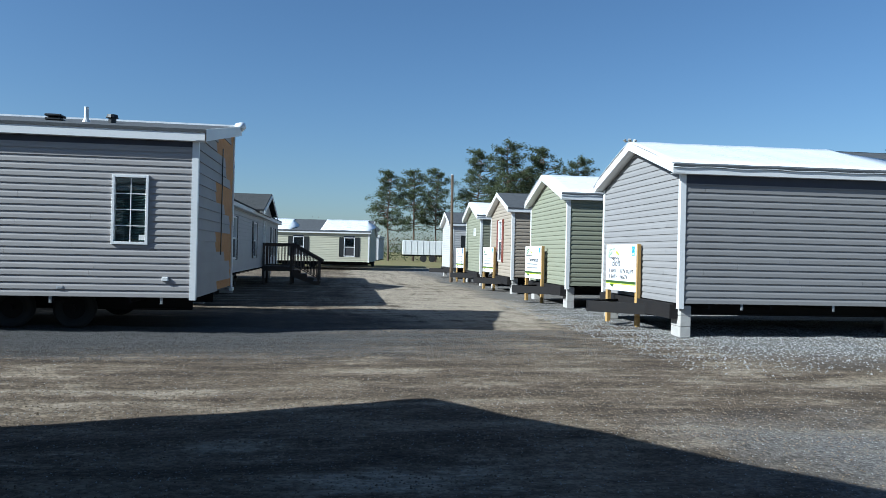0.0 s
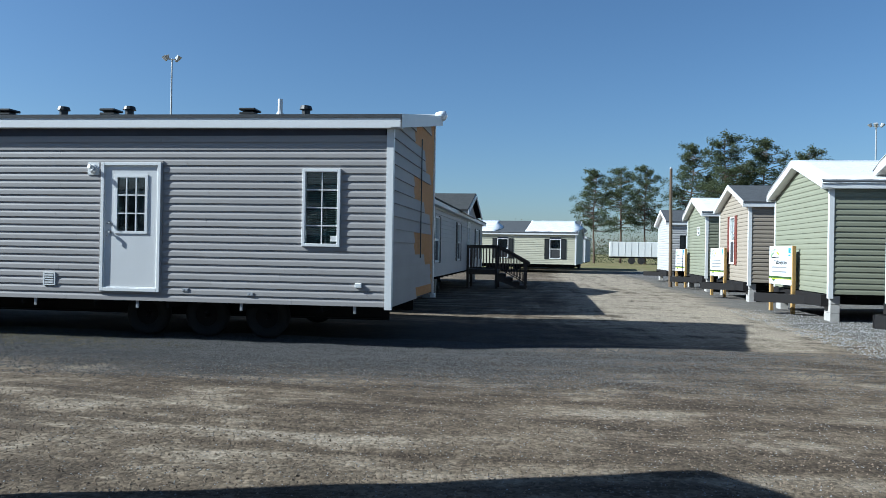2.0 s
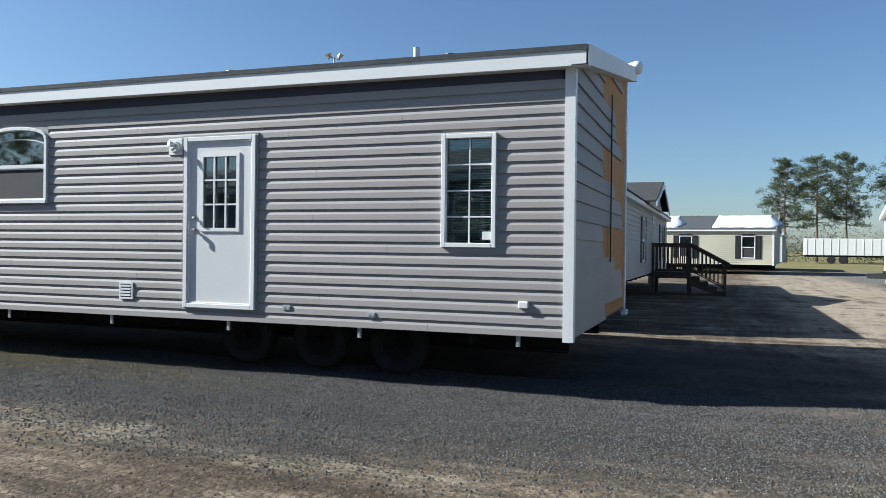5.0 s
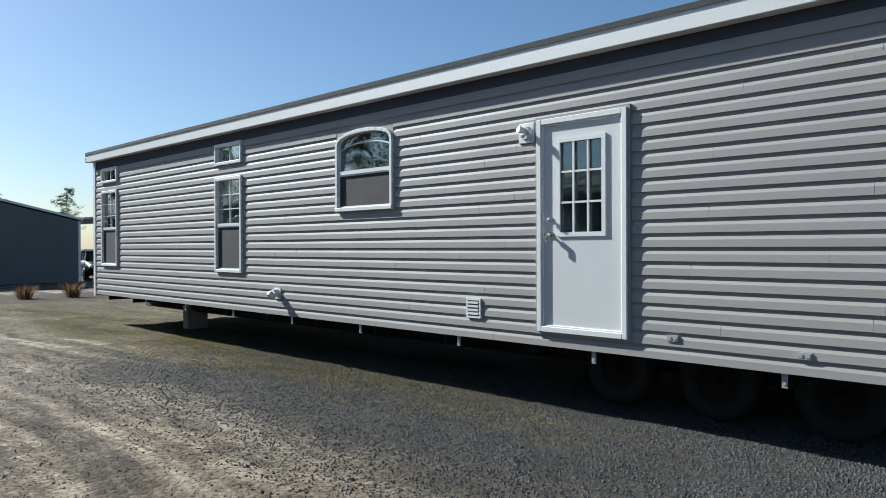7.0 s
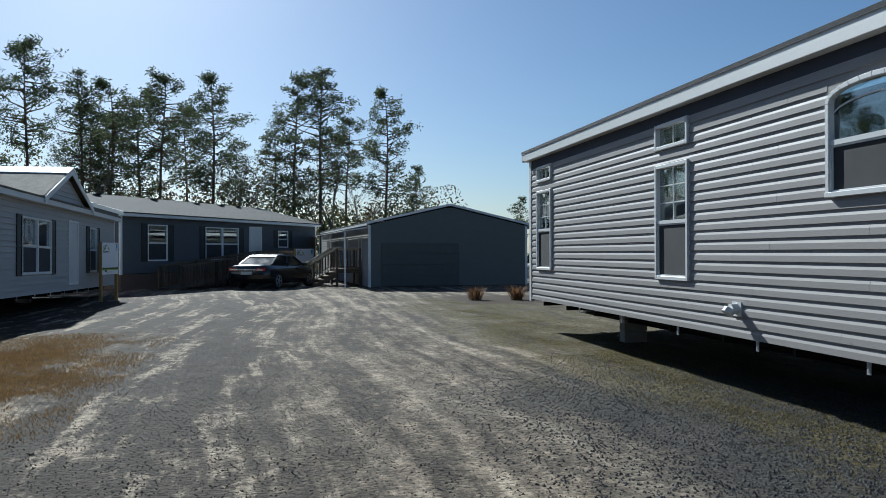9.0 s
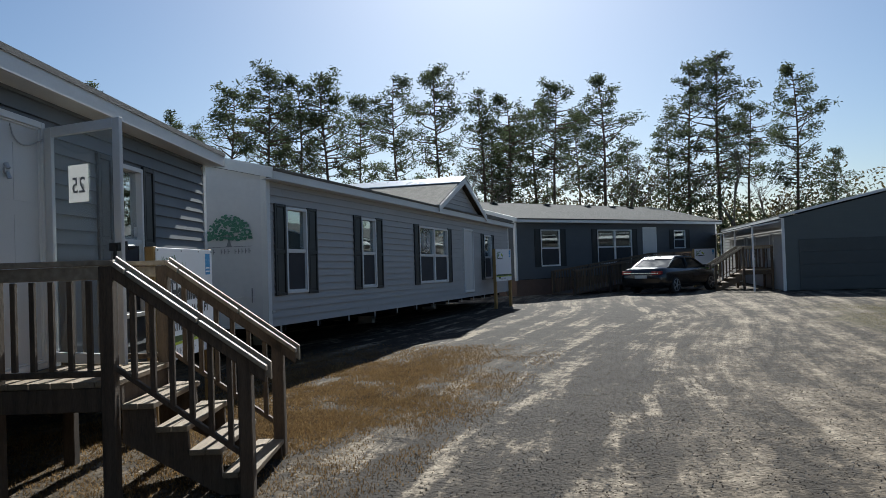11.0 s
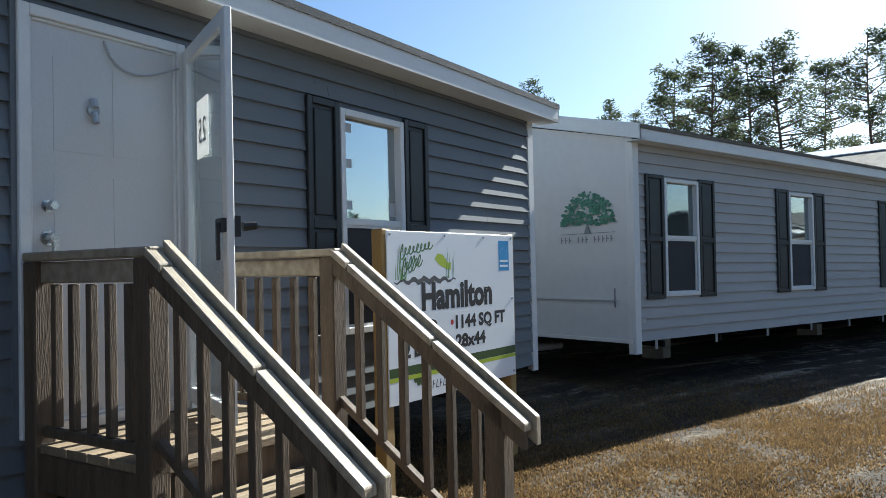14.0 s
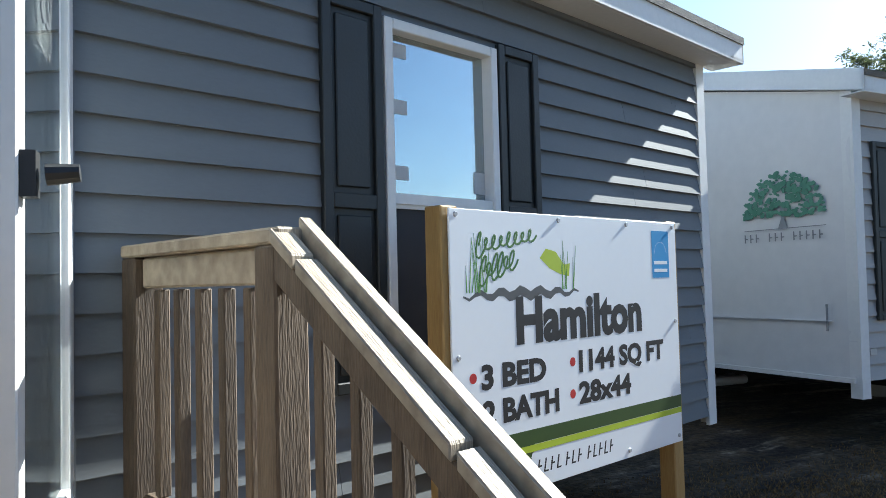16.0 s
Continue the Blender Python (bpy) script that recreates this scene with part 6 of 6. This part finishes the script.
# ---- parked cars ----
def sedan(m, label):
    """A four-door saloon: body lofted from cross sections, cabin, glass, wheels, lamps. Nose towards +x."""
    car = thing("car", m, label, "car", "parked cars")
    prof = [(-2.42, 0.45, 0.72, 0.80), (-2.36, 0.30, 0.95, 0.88), (-2.0, 0.26, 1.02, 0.91), (-1.4, 0.22, 1.00, 0.92), (0.9, 0.22, 0.96, 0.92), (1.6, 0.24, 0.88, 0.91), (2.2, 0.28, 0.76, 0.84), (2.42, 0.40, 0.62, 0.72)]
    bm = bmesh.new()
    rings = []
    for x, z0, z1, hw in prof:
        sec = [(-hw * 0.92, z0), (-hw, z0 + 0.18), (-hw, z0 + (z1 - z0) * 0.62), (-hw * 0.90, z1 - 0.03), (-hw * 0.5, z1 + 0.015), (hw * 0.5, z1 + 0.015), (hw * 0.90, z1 - 0.03), (hw, z0 + (z1 - z0) * 0.62), (hw, z0 + 0.18), (hw * 0.92, z0)]
        rings.append([bm.verts.new((x, y, z)) for y, z in sec])
    for a, b in zip(rings, rings[1:]):
        for k in range(10):
            bm.faces.new((a[k], a[(k + 1) % 10], b[(k + 1) % 10], b[k]))
    bm.faces.new(rings[0]), bm.faces.new(rings[-1][::-1])
    body = part("body", bm, CAR_PAINT, car, smooth=True)
    def cabin(name, material, rows, grow):
        b = bmesh.new()
        rg = [[b.verts.new((x, s * (w + grow), z)) for s in (-1, 1)] for x, w, z in rows]
        for p_, q_ in zip(rg, rg[1:]):
            b.faces.new((p_[0], p_[1], q_[1], q_[0]))
        b.faces.new([r[0] for r in rg]), b.faces.new([r[1] for r in rg][::-1])
        b.faces.new((rg[0][0], rg[0][1], rg[-1][1], rg[-1][0]))
        return part(name, b, material, car)
    cabin("glasshouse", CAR_GLASS, [(-1.85, 0.78, 0.99), (-1.0, 0.62, 1.40), (-0.2, 0.62, 1.44), (0.35, 0.64, 1.36), (1.15, 0.80, 0.95)], 0.0)
    cabin("roof_panel", CAR_PAINT, [(-1.15, 0.62, 1.35), (-0.95, 0.61, 1.43), (-0.2, 0.61, 1.47), (0.30, 0.62, 1.40), (0.4, 0.63, 1.36)], 0.012)
    for s in (-1, 1):
        b = bmesh.new()
        for p_, q_ in (((-1.75, 0.775, 1.02), (-1.0, 0.64, 1.40)), ((-0.35, 0.83, 1.0), (-0.30, 0.64, 1.43)), ((1.1, 0.80, 0.98), (0.36, 0.655, 1.37)), ((-1.0, 0.64, 1.40), (0.36, 0.655, 1.37))):
            tube(b, (p_[0], s * p_[1], p_[2]), (q_[0], s * q_[1], q_[2]), 0.03, n=6)
        part("pillar", b, CAR_PAINT, car)
        b = bmesh.new()
        box(b, 0.75, 0.95, *sorted((s * 0.93, s * 1.05)), 0.95, 1.07)
        part("door_mirror", b, CAR_PAINT, car, bevel=0.02)
        b = bmesh.new()
        box(b, -2.43, -2.30, *sorted((s * 0.45, s * 0.86)), 0.76, 0.90)
        part("tail_light", b, TAIL_RED, car, bevel=0.015)
        b = bmesh.new()
        box(b, 2.22, 2.36, *sorted((s * 0.45, s * 0.80)), 0.62, 0.74)
        part("headlight", b, RIM, car, bevel=0.02)
        for x in (-1.40, 1.42):
            b = bmesh.new()
            tube(b, (x, s * 0.74, 0.33), (x, s * 0.93, 0.33), 0.33, n=26)
            wh = part("wheel", b, RUBBER, car, bevel=0.02)
            b = bmesh.new()
            tube(b, (x, s * 0.925, 0.33), (x, s * 0.945, 0.33), 0.06, n=12)
            for k in range(5):
                a = 2 * math.pi * k / 5
                tube(b, (x, s * 0.935, 0.33), (x + 0.22 * math.cos(a), s * 0.935, 0.33 + 0.22 * math.sin(a)), 0.03, n=6)
            for k in range(20):
                a, c = 2 * math.pi * k / 20, 2 * math.pi * (k + 1) / 20
                tube(b, (x + 0.23 * math.cos(a), s * 0.93, 0.33 + 0.23 * math.sin(a)), (x + 0.23 * math.cos(c), s * 0.93, 0.33 + 0.23 * math.sin(c)), 0.018, n=5)
            part("rim", b, RIM, wh)
    b = bmesh.new()
    box(b, -2.445, -2.42, -0.26, 0.26, 0.62, 0.74)
    part("number_plate", b, PAPER, car)
    b = bmesh.new()
    box(b, -2.44, -2.405, -0.75, 0.75, 0.80, 0.83)
    part("chrome_strip", b, CHROME, car)
    return car


sedan(pose(-39.0, 7.6, 0, 0, 0, 152), "black four-door car parked before the slate house")
sedan(pose(-41.0, 20.8, 0, 0, 0, -10), "dark car half hidden beside the garage building")

# ---- carport beyond the garage ----
cp = thing("carport", pose(-44, 20.0, 0, 0, 0, 5), "metal-roofed open carport with white posts", "carport")
for x, y in ((0, 0), (5, 0), (0, 5), (5, 5)):
    bm = bmesh.new()
    box(bm, x, x + 0.1, y, y + 0.1, 0, 2.7)
    part("post", bm, WHITE, cp)
for k in range(12):
    bm = bmesh.new()
    prism(bm, [(-0.4 + 0.5 * k, 2.95), (-0.05 + 0.5 * k, 2.95), (0.0 + 0.5 * k, 3.0), (0.1 + 0.5 * k, 3.0), (0.1 + 0.5 * k, 2.92), (-0.4 + 0.5 * k, 2.92)], -0.4, 5.6)
    part("roof_panel", bm, RIM, cp)
for y in (0.02, 5.02):
    bm = bmesh.new()
    box(bm, -0.2, 5.4, y, y + 0.08, 2.7, 2.92)
    part("beam", bm, WHITE, cp)

# ---- white box trailer down the lane ----
tr = thing("box_trailer", pose(8.6, 111.5, 0, 0, 0, -4), "plain white box semi-trailer parked beyond the lane", "trailer")
bm = bmesh.new()
box(bm, 0, 11.5, 0, 2.5, 1.05, 3.15)
part("box", bm, WHITE, tr, bevel=0.04)
for k in range(13):
    bm = bmesh.new()
    box(bm, 0.3 + 0.9 * k, 0.36 + 0.9 * k, -0.03, 0.0, 1.1, 3.1)
    part("panel_rib", bm, DOOR_WHITE, tr)
bm = bmesh.new()
box(bm, 0.05, 11.4, 0.3, 2.2, 0.85, 1.05)
part("frame", bm, STEEL_DARK, tr)
for x in (3.1, 4.4):
    bm = bmesh.new()
    tube(bm, (x, 0.1, 0.5), (x, 0.45, 0.5), 0.5, n=20)
    tube(bm, (x, 0.08, 0.5), (x, 0.1, 0.5), 0.22, n=14)
    part("wheel", bm, RUBBER, tr)

# ---- wooden pole and lamp masts ----
pole = thing("utility_pole", pose(5.1, 36.7, 0), "weathered wooden pole beside the lane", "pole")
bm = bmesh.new()
tube(bm, (0, 0, 0), (-0.05, 0, 5.25), 0.085, 0.06, n=12)
part("shaft", bm, LUMBER_SHADED, pole)
bm = bmesh.new()
tube(bm, (-0.05, 0, 5.25), (-0.05, 0, 5.30), 0.07, 0.05, n=12)
part("pole_cap", bm, STRAP, pole)
for x, y, z in ((-27.2, 53.4, 14.9), (29.0, 75.0, 13.4)):
    ms = thing("lamp_mast", pose(x, y, 0), "tall thin steel mast with floodlights", "lamp mast", "lamp masts")
    bm = bmesh.new()
    tube(bm, (0, 0, 0), (0, 0, z), 0.11, 0.055, n=8)
    part("shaft", bm, RUST_BLADE, ms)
    for dx, dy in ((0.42, 0), (-0.42, 0), (0.15, 0.35), (-0.15, -0.3)):
        bm = bmesh.new()
        tube(bm, (0, 0, z - 0.1), (dx, dy, z), 0.03, n=5), tube(bm, (dx, dy, z - 0.12), (dx * 1.4, dy * 1.4, z + 0.16), 0.10, 0.2, n=8)
        part("floodlight", bm, RUST_BLADE, ms)

# ---- dry shrubs in a mulch bed ----
def shrub(x, y, seed, size):
    rr = random.Random(seed)
    sb = thing("shrub", pose(x, y, 0), "dry rust-brown clump of ornamental grass", "shrub", "dry shrubs")
    vs, fs = [], []
    for _ in range(120):
        a, r = rr.uniform(0, 6.283), 0.2 * math.sqrt(rr.random())
        b = Vector((r * math.cos(a), r * math.sin(a), 0))
        d = Vector((math.cos(a) * rr.uniform(0.05, 0.6), math.sin(a) * rr.uniform(0.05, 0.6), rr.uniform(0.5, 1.1))) * size
        w = Vector((-math.sin(a), math.cos(a), 0)) * 0.012
        k = len(vs)
        c = b + d * 0.6
        e = b + d + Vector((d.x, d.y, -0.35 * d.z)) * 0.45
        vs += [tuple(b - w), tuple(b + w), tuple(c + w), tuple(c - w), tuple(e)]
        fs += [(k, k + 1, k + 2, k + 3), (k + 3, k + 2, k + 4)]
    raw("foliage", vs, fs, SHRUB_DRY, sb)


shrub(-27.9, 14.0, 1, 0.5), shrub(-27.7, 15.3, 2, 0.58), shrub(-28.4, 16.5, 3, 0.48)


# ---- loose stone and dormant grass ----
def scatter_stones(name, label, n, seed, where, lo, hi, mat_):
    rr = random.Random(seed)
    vs, fs = [], []
    for _ in range(n):
        x, y = where(rr)
        r = rr.uniform(lo, hi)
        z = ground_z(x, y)
        k = len(vs)
        a0 = rr.uniform(0, 6.28)
        for j in range(4):
            a = a0 + j * 1.571 + rr.uniform(-0.3, 0.3)
            vs.append((x + r * math.cos(a), y + r * math.sin(a), z - r * 0.2))
        vs.append((x + rr.uniform(-0.4, 0.4) * r, y + rr.uniform(-0.4, 0.4) * r, z + r * rr.uniform(0.5, 0.95)))
        fs += [(k, k + 1, k + 4), (k + 1, k + 2, k + 4), (k + 2, k + 3, k + 4), (k + 3, k, k + 4)]
    return tagged(raw(name, vs, fs, mat_), label, "gravel", kind="stuff")


scatter_stones("gravel", "grey crushed stone along the grey house", 90000, 2, lambda r: (r.triangular(-15, 5, -5), 9.6 + 4.4 * r.random() ** 0.55), 0.007, 0.017, STONE)
scatter_stones("gravel", "grey crushed stone round the row of houses", 26000, 3, lambda r: (4.2 + 9 * r.random() ** 0.9, r.triangular(8.5, 24, 14)), 0.009, 0.028, PALE_STONE)
scatter_stones("gravel", "scattered pebbles on the packed dirt", 22000, 4, lambda r: (r.uniform(-14, 6), r.uniform(3.5, 11)), 0.004, 0.010, PALE_STONE)
scatter_stones("dirt_clods", "crumbled clods of brown dirt on the yard", 26000, 9, lambda r: (r.triangular(-12, 7, 0), r.triangular(2.5, 12, 6)), 0.004, 0.015, CLOD)
scatter_stones("dirt_clods", "churned clods along the drive past the porch", 24000, 10, lambda r: (r.triangular(-26, -4, -10), r.triangular(3.5, 12, 7.5)), 0.004, 0.011, CLOD)


def grass(name, label, n, seed, where, lo, hi, mat_):
    rr = random.Random(seed)
    vs, fs = [], []
    for _ in range(n):
        x, y = where(rr)
        if noise.noise((x * 0.8, y * 0.8, 9)) + 0.6 * noise.noise((x * 2.6, y * 2.6, 3)) + rr.uniform(-0.5, 0.5) < -0.15:
            continue
        z = ground_z(x, y) - 0.004
        a, l = rr.uniform(0, 6.28), rr.uniform(lo, hi)
        dx, dy = math.cos(a), math.sin(a)
        lean_ = rr.uniform(0.3, 1.6)
        k = len(vs)
        vs += [(x - dy * 0.006, y + dx * 0.006, z), (x + dy * 0.006, y - dx * 0.006, z), (x + dx * l * lean_ * 0.6, y + dy * l * lean_ * 0.6, z + l * 0.8)]
        fs.append((k, k + 1, k + 2))
    return tagged(raw(name, vs, fs, mat_), label, "grass", kind="stuff")


grass("dormant_grass", "orange-brown dormant turf before the pale house", 180000, 5, lambda r: (r.triangular(-20, -10.5, -13), r.triangular(1.5, 6.4, 4.5)), 0.014, 0.042, DRY_GRASS)
grass("dormant_grass", "thin yellow turf at the end of the grey house", 70000, 6, lambda r: (r.triangular(-30, -6, -11), r.triangular(11.5, 15, 12.6)), 0.010, 0.030, WEEDS)

# ---- second pale house past the end of the lane ----
house_k, fk = house_shell("manufactured_house", pose(2.9, 66.5, 0, 0, 0, 84), 9.0, 7.0, 0.7, 2.7, 3.6, PALE_SIDING, "pale house end beyond the lane", {}, over=0.15, split=(), seg=0)
chassis(house_k, 9.0, 7.0, 0.7, wheels=(4, 5))
